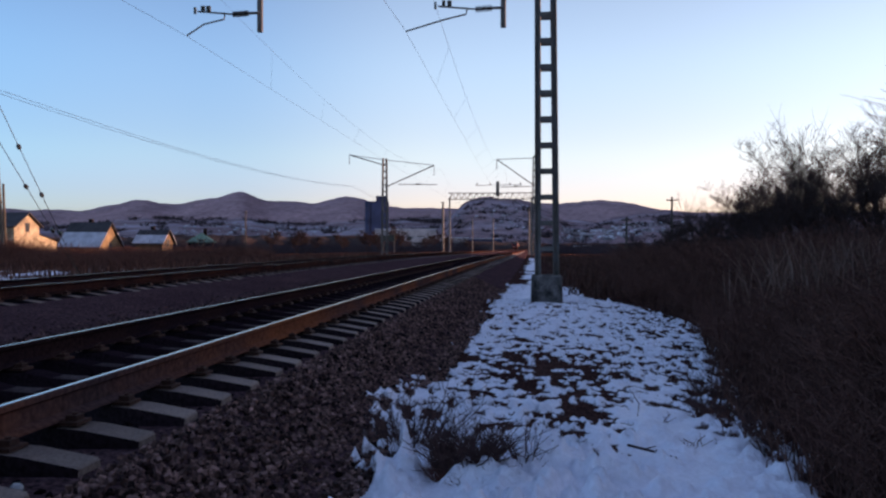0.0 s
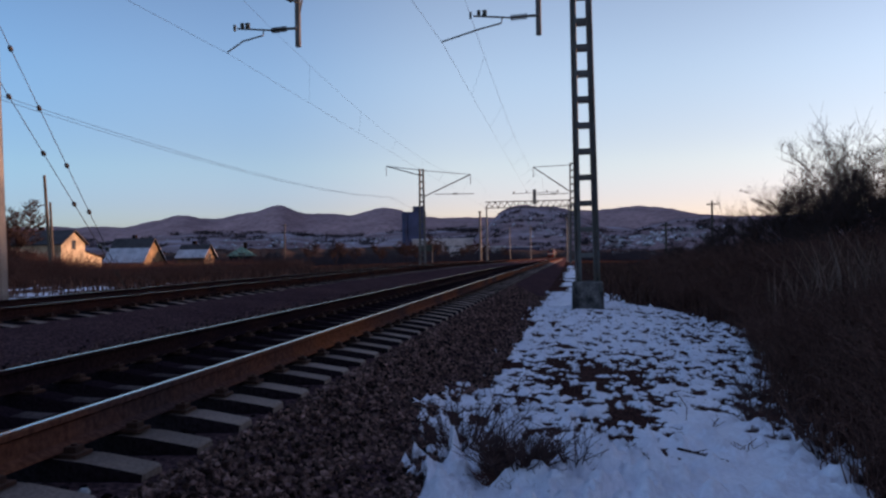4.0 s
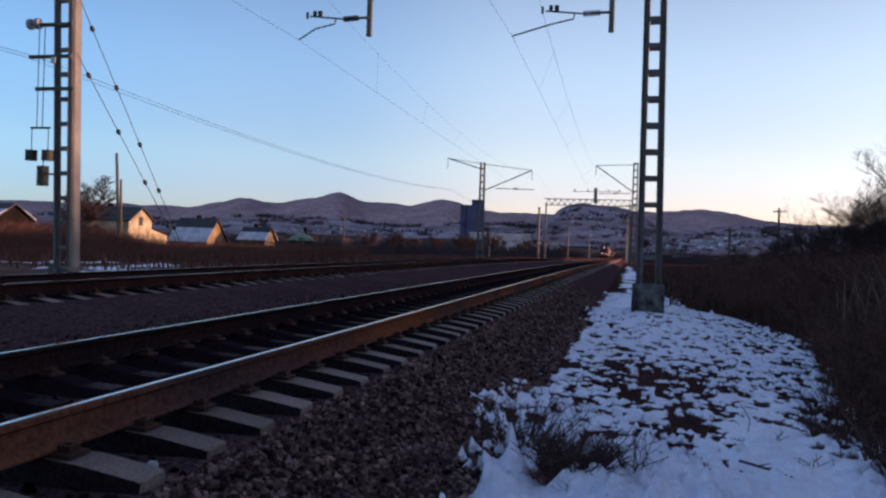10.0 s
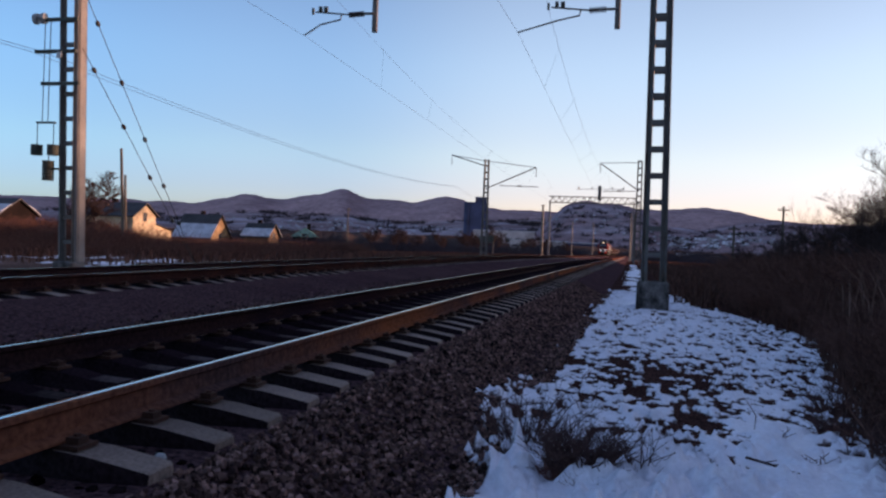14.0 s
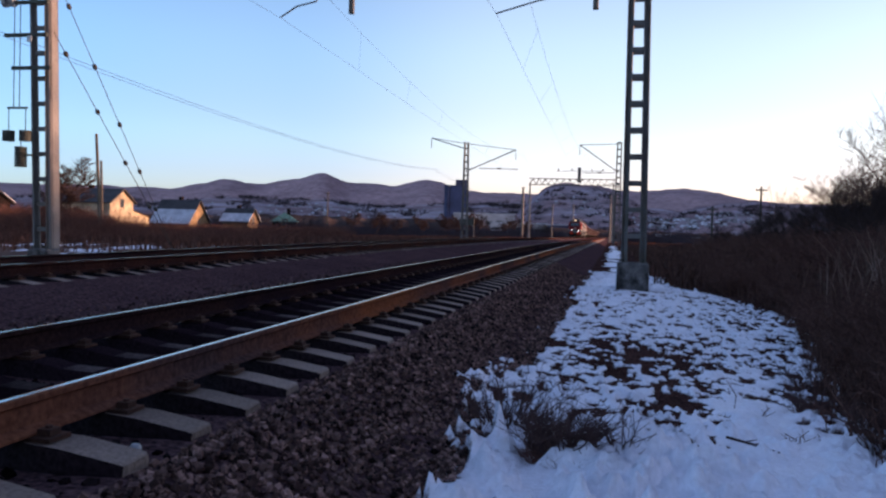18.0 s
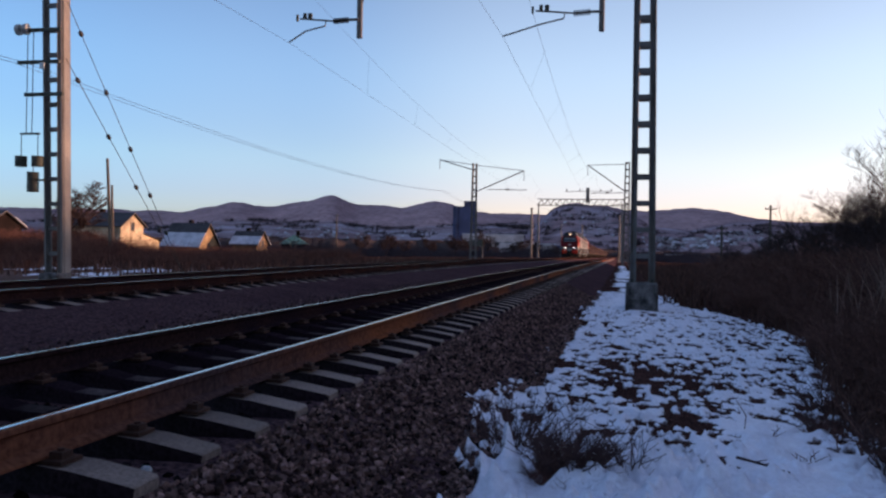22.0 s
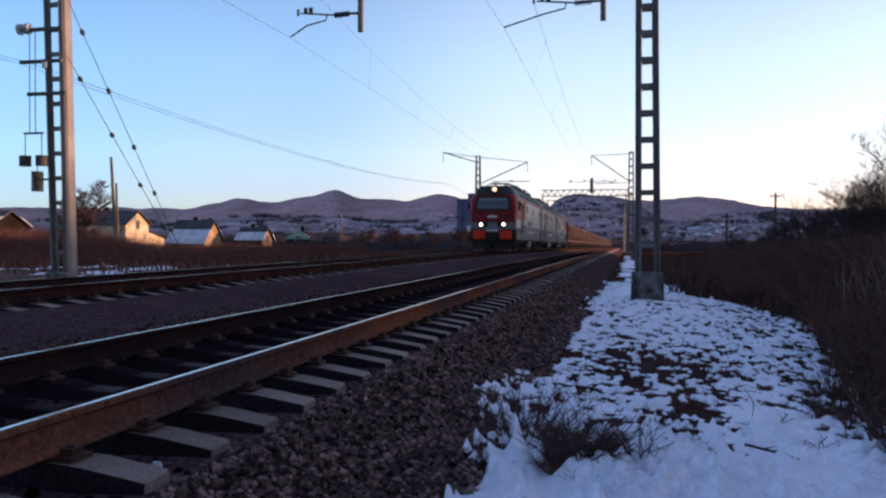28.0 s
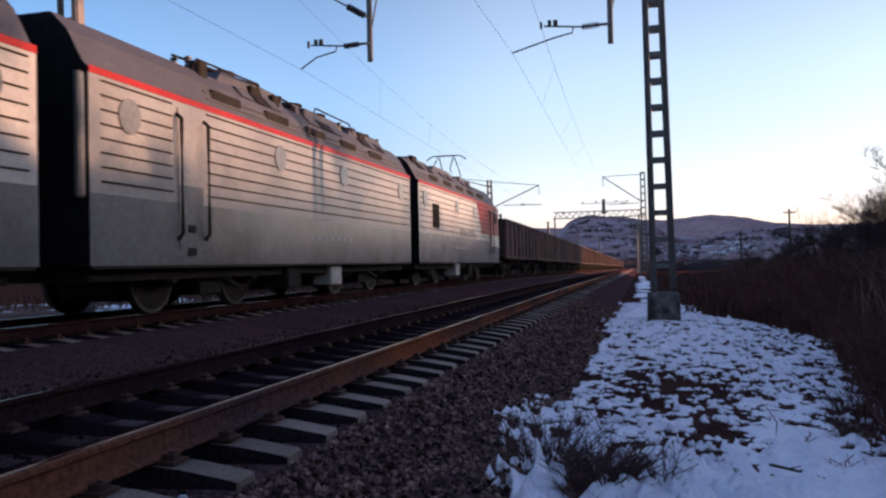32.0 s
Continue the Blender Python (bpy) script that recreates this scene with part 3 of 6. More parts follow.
def hanger(x, reach, y, label):
    """A post below the cross-beam with the arm that holds the contact wire at reach to its side."""
    t = thing("catenary_hanger", label, "catenary arm", pose(x, y, 0), "catenary hangers")
    part("post", Geo().box((0, 0, 7.98), (0.13, 0.10, 2.62), bevel=0.015), M_MAST, t)
    part("rod_socket", Geo().tube([(0, -0.08, 7.12), (-0.28, -0.08, 7.12)], 0.035, 8), M_MAST, t)
    insulator_part("rod_insulator", (-0.26, -0.08, 7.12), (-0.66, -0.08, 7.10), 0.07, 7, t, "dark ribbed rod insulator")
    part("registration_rod", Geo().tube([(-0.6, -0.08, 7.10), (-1.55, -0.08, 7.20)], 0.022, 6), M_MAST, t)
    for xx, zz, w, hh in ((-1.28, 7.26, 0.10, 0.13), (-1.42, 7.27, 0.08, 0.12), (-1.62, 7.22, 0.05, 0.16)):
        part("clamp", Geo().box((xx, -0.08, zz), (w, 0.06, hh)), M_IRON, t)
    part("steady_arm", Geo().tube([(-0.86, -0.08, 7.12), (-0.88, -0.08, 6.99), (-1.40, -0.08, 6.88), (reach, -0.08, 6.62)], 0.02, 6), M_MAST, t)
    part("bracket_socket", Geo().tube([(0, -0.08, 7.75), (-0.1, -0.08, 7.82)], 0.03, 6), M_MAST, t)
    insulator_part("bracket_insulator", (-0.1, -0.08, 7.82), (-0.55, -0.08, 8.10), 0.085, 6, t, "dark ribbed bracket insulator")
    g = Geo().tube([(-0.5, -0.08, 8.07), (-2.2, -0.08, 9.1)], 0.024, 6)
    g.tube([(-2.0, -0.08, 8.98), (-2.2, -0.08, 8.45)], 0.012, 6)
    part("bracket_rod", g, M_MAST, t)
    part("back_stay", Geo().tube([(0.05, 0, 7.5), (0.42, 0, 9.3)], 0.02, 6), M_MAST, t)
    return t


hanger(-6.69, -1.83, 19.5, "dark steel hanger post with insulated steady arm over the second track")
hanger(-0.78, -2.34, 19.7, "dark steel hanger post with insulated steady arm over the near track")


def span(g, a, b, sag, r, n=14):
    pts = []
    for i in range(n + 1):
        k = i / n
        p = Vector(a).lerp(Vector(b), k)
        p.z -= sag * 4 * k * (1 - k)
        pts.append(p)
    if g is not None:
        g.tube(pts, r, 4, caps=False)
    return pts


SUPPORTS = [-42.0, 19.6, 75.0, 139.5, 200.0, 262.0, 325.0]


def catenary(name, label, x, z, zig, mess):
    """Contact wire, its sagging carrier and the droppers between them."""
    t = thing(name, label, "overhead wire")
    c, m, low, high = Geo(), Geo(), [], []
    for i in range(len(SUPPORTS) - 1):
        ya, yb = SUPPORTS[i], SUPPORTS[i + 1]
        xa, xb = x + drift(ya) + zig * (-1) ** i, x + drift(yb) - zig * (-1) ** i
        za, zb = z + fall(ya), z + fall(yb)
        low += span(None, (xa, ya, za), (xb, yb, zb), 0.05, 0.007)
        high += span(None, (x + mess + drift(ya), ya, za + 1.85), (x + mess + drift(yb), yb, zb + 1.85), 1.35, 0.007)
        for k in (0.12, 0.24, 0.36, 0.5, 0.64, 0.76, 0.88):
            zc = za + (zb - za) * k
            part("dropper", Geo().tube([(xa + (xb - xa) * k, ya + (yb - ya) * k, zc - 0.2 * k * (1 - k)), (x + mess + drift(ya + (yb - ya) * k), ya + (yb - ya) * k, zc + 1.85 - 1.35 * 4 * k * (1 - k))], 0.0028, 3, caps=False), M_WIRE, t)
    c.tube([p for i, p in enumerate(low) if not i or p != low[i - 1]], 0.0045, 4, caps=False)
    m.tube([p for i, p in enumerate(high) if not i or p != high[i - 1]], 0.0045, 4, caps=False)
    part("contact_wire", c, M_WIRE, t)
    part("carrier_wire", m, M_WIRE, t)


catenary("near_catenary", "thin dark contact and carrier wires over the near track", X1 + 0.08, 6.62, -0.33, 0.65)
catenary("far_catenary", "thin dark contact and carrier wires over the second track", X2 + 0.15, 6.62, -0.35, 0.25)

# fittings of the anchor mast
am = thing("tension_weights", "cast-iron line tension weights on ropes beside the anchor mast", "tension weights", pose(-15.34, 18.55, 0))
for sx, sz in ((-0.26, 3.40), (0.24, 3.40), (0.11, 2.74)):
    for i in range(5 if sz > 3 else 8):
        part("weight", Geo().disc((sx, 0, sz + 0.03 + i * (0.055 if sz > 3 else 0.066)), (0, 0, 1), 0.15, 0.052, 14), M_IRON, am)
g = Geo()
for sx, z0, z1 in ((-0.26, 3.65, 4.25), (0.24, 3.65, 4.25), (-0.12, 4.25, 7.0), (0.05, 4.25, 7.0)):
    g.tube([(sx, 0, z0), (sx, 0, z1)], 0.012, 5)
g.tube([(0.11, 0, 3.25), (0.11, 0, 3.42)], 0.012, 5)
part("rope", g, M_WIRE, am)
part("yoke", Geo().box((0, 0, 4.26), (0.58, 0.05, 0.05)), M_IRON, am)
part("guide", Geo().box((0.28, 0, 3.05), (0.36, 0.04, 0.05)), M_IRON, am)
br = thing("anchor_brackets", "dark steel brackets and pale insulators clamped to the anchor mast", "bracket", pose(-14.9, 18.5, 0))
for z, x0, x1 in ((6.94, -0.55, 0.46), (6.11, -0.80, 0.44), (5.27, -0.58, 0.56)):
    part("bracket_bar", Geo().box(((x0 + x1) / 2, 0, z), (x1 - x0, 0.07, 0.09)), M_IRON, br)
g = Geo()
insulator(g, (-0.46, 0, 6.98), (-0.86, -0.05, 6.95), 0.14, 2)
part("pale_insulator", g, M_GLASSINS, br, "pale glass disc insulators")
part("sign_plate", Geo().box((0.14, -0.27, 5.95), (0.13, 0.02, 0.16)), M_GLASSINS, br, "small white plate")

gy = thing("guy_wires", "two guy wires with dark insulators from the anchor mast", "guy wire")
for ztop, beads in ((7.75, (0.095, 0.28, 0.477, 0.652, 0.804)), (6.25, (0.08, 0.305, 0.53, 0.74))):
    a, b = Vector((-14.5, 18.8, ztop)), Vector((-14.5, 24.9, 0.35))
    part("stay", Geo().tube([a, b], 0.011, 5), M_WIRE, gy)
    for k in beads:
        p = a.lerp(b, k)
        g = Geo().tube([p - (b - a).normalized() * 0.09, p - (b - a).normalized() * 0.05, p + (b - a).normalized() * 0.05, p + (b - a).normalized() * 0.09], [0.02, 0.06, 0.06, 0.02], 8)
        part("stay_insulator", g, M_INSUL, gy)
fw = thing("feeder_wires", "pair of dark feeder wires beside the tracks", "overhead wire")
for k in (-0.16, 0.16):
    g = Geo()
    pts = [(-15.0 + k, -42, 6.6), (-15.95 + k, 18.8, 6.2), (-17.2 + k, 75, 6.7), (-18.5 + k, 139.5, 6.0), (-19.5 + k, 200, 5.6)]
    line = []
    for i in range(4):
        line += span(None, pts[i], pts[i + 1], 0.7, 0.009, 16)[(1 if i else 0):]
    g.tube(line, 0.007, 4, caps=False)
    part("wire", g, M_WIRE, fw)


def cantilever(g, x, z, zs, xt, zt):
    g.beam((x, 0, zs), (xt, 0, zt), 0.09, 0.09)
    g.tube([(x, 0, z), (xt, 0, zt)], 0.03, 5)
    g.tube([(xt, 0, zt), (xt, 0, zt - 0.9)], 0.03, 5)


def far_mast(x, y, z0, top, arms, rods, label):
    t = lattice_mast("catenary_mast", label, x, y, z0, top - z0, 0.55, 0.36, 0.42, 0.62, 0.11)
    for zs, xt, zt in arms:
        g = Geo()
        cantilever(g, 0, top - z0 - 0.15, zs - z0, xt - x, zt - z0)
        part("cantilever", g, M_MAST, t)
    for xa, xb, zr in rods:
        g = Geo().tube([(xa - x, 0, zr - z0), (xb - x, 0, zr - z0 - 0.05)], 0.035, 5)
        insulator(g, ((xa + xb) / 2 - x - 0.15, 0, zr - z0), ((xa + xb) / 2 - x + 0.25, 0, zr - z0), 0.09, 3)
        part("registration_rod", g, M_MAST, t)
    return t


far_mast(-14.25, 75, 0.1, 9.25, [(6.55, -9.66, 8.57), (8.6, -17.58, 9.6)], [(-13.0, -9.4, 6.85)], "slim steel lattice mast with two slanting arms")
far_mast(-0.45, 75, 0.1, 9.3, [(6.6, -3.92, 9.06)], [(-0.8, -3.6, 6.6)], "slim steel lattice mast with one slanting arm")
far_mast(-0.9, 139.2, -0.6, 9.4, [(6.3, -4.6, 8.6)], [(-1.2, -4.0, 5.9)], "slim steel lattice mast with one slanting arm")
gt = thing("signal_gantry", "lattice gantry across the tracks on steel posts", "gantry", pose(0, 141, 0))
for x in (-15.55, -1.6):
    part("post", Geo().box((x, 0, 4.3), (0.32, 0.32, 9.8), taper=0.7), M_MASTPALE, gt)
for zz in (8.85, 9.9):
    for yy in (-0.4, 0.4):
        part("chord", Geo().beam((-15.8, yy, zz), (-1.0, yy, zz), 0.10, 0.10), M_MAST, gt)
for i in range(14):
    xa = -15.6 + i * 1.04
    for yy in (-0.4, 0.4):
        part("lacing_bar", Geo().beam((xa, yy, 8.85), (xa + 0.52, yy, 9.9), 0.06, 0.06), M_MAST, gt)
        part("lacing_bar", Geo().beam((xa + 0.52, yy, 9.9), (xa + 1.04, yy, 8.85), 0.06, 0.06), M_MAST, gt)
part("pylon", Geo().box((-7.3, 0, 10.6), (0.55, 0.4, 2.5)), M_MAST, gt)
part("cross_arm", Geo().beam((-11.2, 0, 11.2), (-3.2, 0, 11.35), 0.08, 0.08), M_MAST, gt)
g = Geo()
for xx in (-10.8, -8.6, -5.2, -3.4):
    insulator(g, (xx, 0, 11.25), (xx, 0, 11.65), 0.12, 3)
part("arm_insulators", g, M_INSUL, gt)
for x, y, top, r in ((-16.6, 140, 8.2, 0.24), (-13.2, 160, 6.0, 0.12), (-2.4, 170, 8.4, 0.14), (-11.8, 205, 7.4, 0.16), (-2.8, 215, 8.0, 0.14), (-1.5, 152, 7.6, 0.13)):
    z0 = fall(y) - 0.2
    t = thing("line_post", "dark slim post beside the railway line", "post", pose(x, y, z0), "line posts")
    part("shaft", Geo().tube([(0, 0, 0), (0, 0, top - z0)], [r, r * 0.7], 8), M_MAST, t)
    part("cap", Geo().box((0, 0, top - z0 + 0.05), (r * 2.2, r * 2.2, 0.12)), M_MAST, t)


bd = thing("line_board", "dark board on two pale posts beside the line", "board", pose(-19.5, 105, -0.9))
for sx in (-0.75, 0.75):
    part("post", Geo().box((sx, 0, 1.6), (0.16, 0.16, 3.6), bevel=0.02), M_FOOT, bd, "pale concrete post")
part("panel", Geo().box((-0.1, -0.12, 2.9), (1.9, 0.08, 0.8), bevel=0.01), M_IRON, bd)
part("cap_rail", Geo().box((0, 0, 3.43), (2.0, 0.2, 0.1)), M_FOOT, bd)


def telegraph_pole(x, y, z0, top, lean, arms=1, label="weathered wooden telegraph pole with a crossarm"):
    t = thing("telegraph_pole", label, "telegraph pole", pose(x, y, z0, 0, lean, 0), "telegraph poles")
    h = top - z0
    part("pole", Geo().tube([(0, 0, -0.3), (0, 0, h * 0.5), (0, 0, h)], [0.15, 0.135, 0.11], 8), M_WOOD, t)
    for i in range(arms):
        z = h - 0.45 - i * 0.6
        part("crossarm", Geo().box((0, -0.12, z), (1.3, 0.09, 0.11)), M_WOOD, t)
        for k in (-0.55, -0.25, 0.25, 0.55):
            g = Geo()
            insulator(g, (k, -0.12, z + 0.05), (k, -0.12, z + 0.24), 0.05, 2)
            part("pin_insulator", g, M_INSUL, t)
    return t


telegraph_pole(-41.7, 60, 0.0, 8.2, -3.5, 0, "weathered leaning wooden pole without wires")
telegraph_pole(-52.6, 76, 0.0, 7.2, -2.0, 0, "slim bare wooden pole")
telegraph_pole(15.45, 100, -1.3, 6.95, 0, 1)
telegraph_pole(10.6, 104, -1.3, 4.7, 0, 2, "short wooden pole with two crossarms")
telegraph_pole(-61.2, 166, -1.6, 7.9, 0, 1, "pale concrete pole with a crossarm")


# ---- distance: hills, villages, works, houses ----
# far slope colours carry painted haze, paler and purpler than bare woods
M_HILL = off_sun_normal(material("hazy_wooded_hill", (0.485, 0.290, 0.300), 1.0, scale=0.010, grain=0.07, vary=0.26, bump=0.8, depth=7.0, other=(0.365, 0.222, 0.236), spec=0.0), 0.92)
M_HILLSNOW = off_sun_normal(material("hazy_snowy_clearings", (0.285, 0.175, 0.186), 1.0, scale=0.012, grain=0.09, vary=0.25, bump=0.8, depth=3.0, other=(0.54, 0.445, 0.50), mix=0.20, spec=0.0, stretch=(0.5, 1, 2)), 0.92)
M_VILLAGE = off_sun_normal(material("bare_orchard_slope", (0.30, 0.182, 0.196), 1.0, scale=0.02, grain=0.09, vary=0.35, bump=0.8, depth=3.0, other=(0.44, 0.345, 0.39), mix=0.2, spec=0.0, stretch=(0.5, 1, 2)), 0.92)
M_RISE = material("brown_winter_wood", (0.055, 0.038, 0.034), 1.0, scale=0.03, grain=0.6, vary=0.5, bump=0.0, other=(0.085, 0.062, 0.058), spec=0.0)
# third wall colour near black: tree shade painted into the far left house
M_HOUSE = [material("pale_plaster", (0.50, 0.39, 0.27), 0.9, scale=0.8, grain=6, vary=0.12), material("ochre_plaster", (0.31, 0.20, 0.11), 0.9, scale=0.8, grain=6, vary=0.12), material("near_black_boards", (0.018, 0.013, 0.013), 0.95, scale=0.8, grain=6, vary=0.2, other=(0.012, 0.009, 0.009), spec=0.0), material("dull_ochre_boards", (0.19, 0.12, 0.075), 0.9, scale=0.8, grain=6, vary=0.2)]
M_ROOFDARK = material("dark_sheet_roof", (0.055, 0.050, 0.055), 0.7, scale=0.6, grain=5, vary=0.2)
M_ROOFSNOW = material("snowy_roof", (0.52, 0.55, 0.62), 0.7, scale=0.9, grain=5, vary=0.1, other=(0.34, 0.36, 0.42))
M_ROOFGREEN = material("green_sheet_roof", (0.060, 0.190, 0.180), 0.6, scale=0.6, grain=5, vary=0.15)
M_FARWALL = off_sun_normal(material("far_plaster", (0.42, 0.36, 0.37), 0.9, scale=0.1, grain=2, vary=0.2), 0.9)
M_FARROOF = off_sun_normal(material("far_snowy_roof", (0.80, 0.78, 0.86), 0.9, scale=0.1, grain=2, vary=0.2), 0.9)
M_WORKS = material("blue_grey_cladding", (0.060, 0.080, 0.170), 0.8, scale=0.1, grain=2, vary=0.2)
M_PALEWALL = material("pale_concrete_wall", (0.56, 0.52, 0.56), 0.85, scale=0.1, grain=2, vary=0.15)


SLOPES = {}


def slope_z(name, b, d):
    """Height of a ridge's near slope at a bearing and a distance."""
    dist, depth, base, waves = SLOPES[name]
    h = base + sum(a * math.exp(-((b - c) / w) ** 2) for c, a, w in waves)
    return -8 + (h + 8) * math.sin(max(0.0, min(1.0, (d - dist) / depth)) * math.pi / 2)


def hill(name, label, dist, depth, base, waves, mat, b0, b1, seed, step=0.12, rough=3.5):
    """A long ridge at a distance; waves are (bearing, height, width) swellings, bearings clockwise from the tracks."""
    SLOPES[name] = (dist, depth, base, waves)
    g, rows = Geo(), []
    n = int((b1 - b0) / step) + 1
    for j in range(9):
        k = j / 6.0
        row = []
        for i in range(n):
            b = b0 + i * step
            h = base + sum(a * math.exp(-((b - c) / w) ** 2) for c, a, w in waves)
            h += rough * noise.fractal(Vector((b * 0.7, k * 2.0, seed)), 1.0, 2.0, 4) * (0.4 + 0.6 * min(k, 1))
            prof = math.sin(min(k, 1.0) * math.pi / 2) if k <= 1 else 1 - (k - 1) * 1.2
            d = dist + depth * k
            row.append((d * math.sin(radians(b)), d * math.cos(radians(b)), -8 + (h + 8) * prof + 2.0 * noise.noise(Vector((b, k * 4, seed + 5)))))
        rows.append(row)
    g.sheet(rows)
    return tagged(part(name, g, mat, smooth=True), label, "hill", kind="structure")


hill("far_ridge", "long bare-wooded ridge, haze painted in as purple", 1900, 900, 95,
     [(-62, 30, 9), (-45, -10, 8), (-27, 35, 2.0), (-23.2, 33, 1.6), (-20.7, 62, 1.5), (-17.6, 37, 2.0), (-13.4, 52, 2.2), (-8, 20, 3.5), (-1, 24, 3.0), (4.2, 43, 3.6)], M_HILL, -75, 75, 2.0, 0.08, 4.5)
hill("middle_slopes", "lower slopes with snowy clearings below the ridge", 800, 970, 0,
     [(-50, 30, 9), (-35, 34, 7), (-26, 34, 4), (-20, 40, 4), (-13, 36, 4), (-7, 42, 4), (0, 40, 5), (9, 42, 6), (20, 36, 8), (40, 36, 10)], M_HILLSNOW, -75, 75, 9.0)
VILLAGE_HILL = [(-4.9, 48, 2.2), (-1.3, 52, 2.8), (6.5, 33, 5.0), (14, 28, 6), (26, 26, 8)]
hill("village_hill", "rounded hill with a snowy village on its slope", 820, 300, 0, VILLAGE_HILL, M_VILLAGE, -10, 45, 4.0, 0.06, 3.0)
hill("wooded_rise", "dark wooded rise behind the fields", 420, 160, 0, [(-40, 4, 12), (-22, 5, 6), (-12, 5, 5), (-4, 1, 4), (6, 0.5, 6), (20, 3, 8)], M_RISE, -70, 60, 6.0, 0.15, 0.8)


def small_house(g, x, y, z, w, d, h, rz):
    """A house far away: walls and a pitched roof, three materials."""
    ca, sa = math.cos(rz), math.sin(rz)
    pts = [(-w, -d, 0), (w, -d, 0), (w, d, 0), (-w, d, 0), (-w, -d, h), (w, -d, h), (w, d, h), (-w, d, h), (-w, 0, h * 1.7), (w, 0, h * 1.7)]
    pts = [(x + p[0] * ca - p[1] * sa, y + p[0] * sa + p[1] * ca, z + p[2]) for p in pts]
    g.add(pts, [(0, 1, 5, 4), (2, 3, 7, 6), (3, 0, 4, 8, 7), (1, 2, 6, 9, 5)], 0)
    g.add(pts, [(4, 5, 9, 8), (6, 7, 8, 9)], random.choice((1, 1, 0)))


vill = Geo()
rv = random.Random(5)
for i in range(400):
    if i < 230:
        on, b, d = "village_hill", rv.gauss(4.5, 2.4), rv.uniform(880, 960)
    elif i < 250:
        on, b, d = "village_hill", rv.gauss(-3.8, 1.6), rv.uniform(880, 980)
    else:
        on, b, d = "middle_slopes", rv.gauss(-19, 4.5), rv.uniform(900, 1250)
    z = slope_z(on, b, d)
    random.seed(i)
    small_house(vill, d * math.sin(radians(b)), d * math.cos(radians(b)), z - 1, rv.uniform(1.2, 2.3), rv.uniform(1.0, 1.7), rv.uniform(1.1, 1.9), rv.uniform(0, 3.1))
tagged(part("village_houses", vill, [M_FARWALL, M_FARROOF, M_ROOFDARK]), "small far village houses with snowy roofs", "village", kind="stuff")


def works_block(name, label, b, d, w, dep, h, mat, roof, z=-3.0, turn=0.0):
    t = thing(name, label, "industrial building", pose(d * math.sin(radians(b)), d * math.cos(radians(b)), z, 0, 0, -b + turn))
    part("wall", Geo().box((0, 0, h / 2), (w, dep, h)), mat, t)
    part("roof", Geo().box((0, 0, h + 0.25), (w + 0.6, dep + 0.6, 0.5)), roof, t)
    n = max(2, int(w / 6))
    for i in range(n):
        part("window_band", Geo().box((-w / 2 + (i + 0.5) * w / n, -dep / 2 - 0.04, h * 0.55), (w / n * 0.7, 0.1, h * 0.2)), M_WINDOW2, t)
    return t


M_WINDOW2 = material("dim_window", (0.03, 0.035, 0.05), 0.3, scale=1, grain=4, bump=0)
el = thing("grain_elevator", "tall blue-grey grain elevator block", "grain elevator", pose(-110.5, 560, -4, 0, 0, 10))
part("tower", Geo().box((0, 0, 16.5), (12.0, 12, 33)), M_WORKS, el)
for i in range(3):
    part("silo", Geo().tube([(-8.0 - 0.0 * i, -4 + i * 4.2, 0), (-8.0, -4 + i * 4.2, 33)], 2.3, 14), M_WORKS, el)
part("head_house", Geo().box((1.0, 0, 34.5), (7.5, 9, 4.5)), M_WORKS, el)
part("conveyor", Geo().beam((5, -3, 12), (22, -6, 2), 2.0, 2.0), M_WORKS, el)
works_block("works_hall", "long pale works hall with a snowy roof", -9.4, 520, 38, 14, 12.0, M_PALEWALL, M_ROOFSNOW)
works_block("works_hall", "long pale works hall with a snowy roof", -7.0, 450, 30, 14, 6.4, M_PALEWALL, M_ROOFSNOW)
works_block("works_hall", "long low works hall with a snowy roof", -5.2, 600, 52, 16, 6.5, M_WORKS, M_ROOFSNOW)
works_block("works_hall", "low shed with a snowy roof among fields", 2.8, 430, 9, 6, 3.4, M_PALEWALL, M_ROOFSNOW, -4)
works_block("works_hall", "low shed with a snowy roof among fields", 4.6, 400, 8, 6, 3.4, M_PALEWALL, M_ROOFDARK, -4)


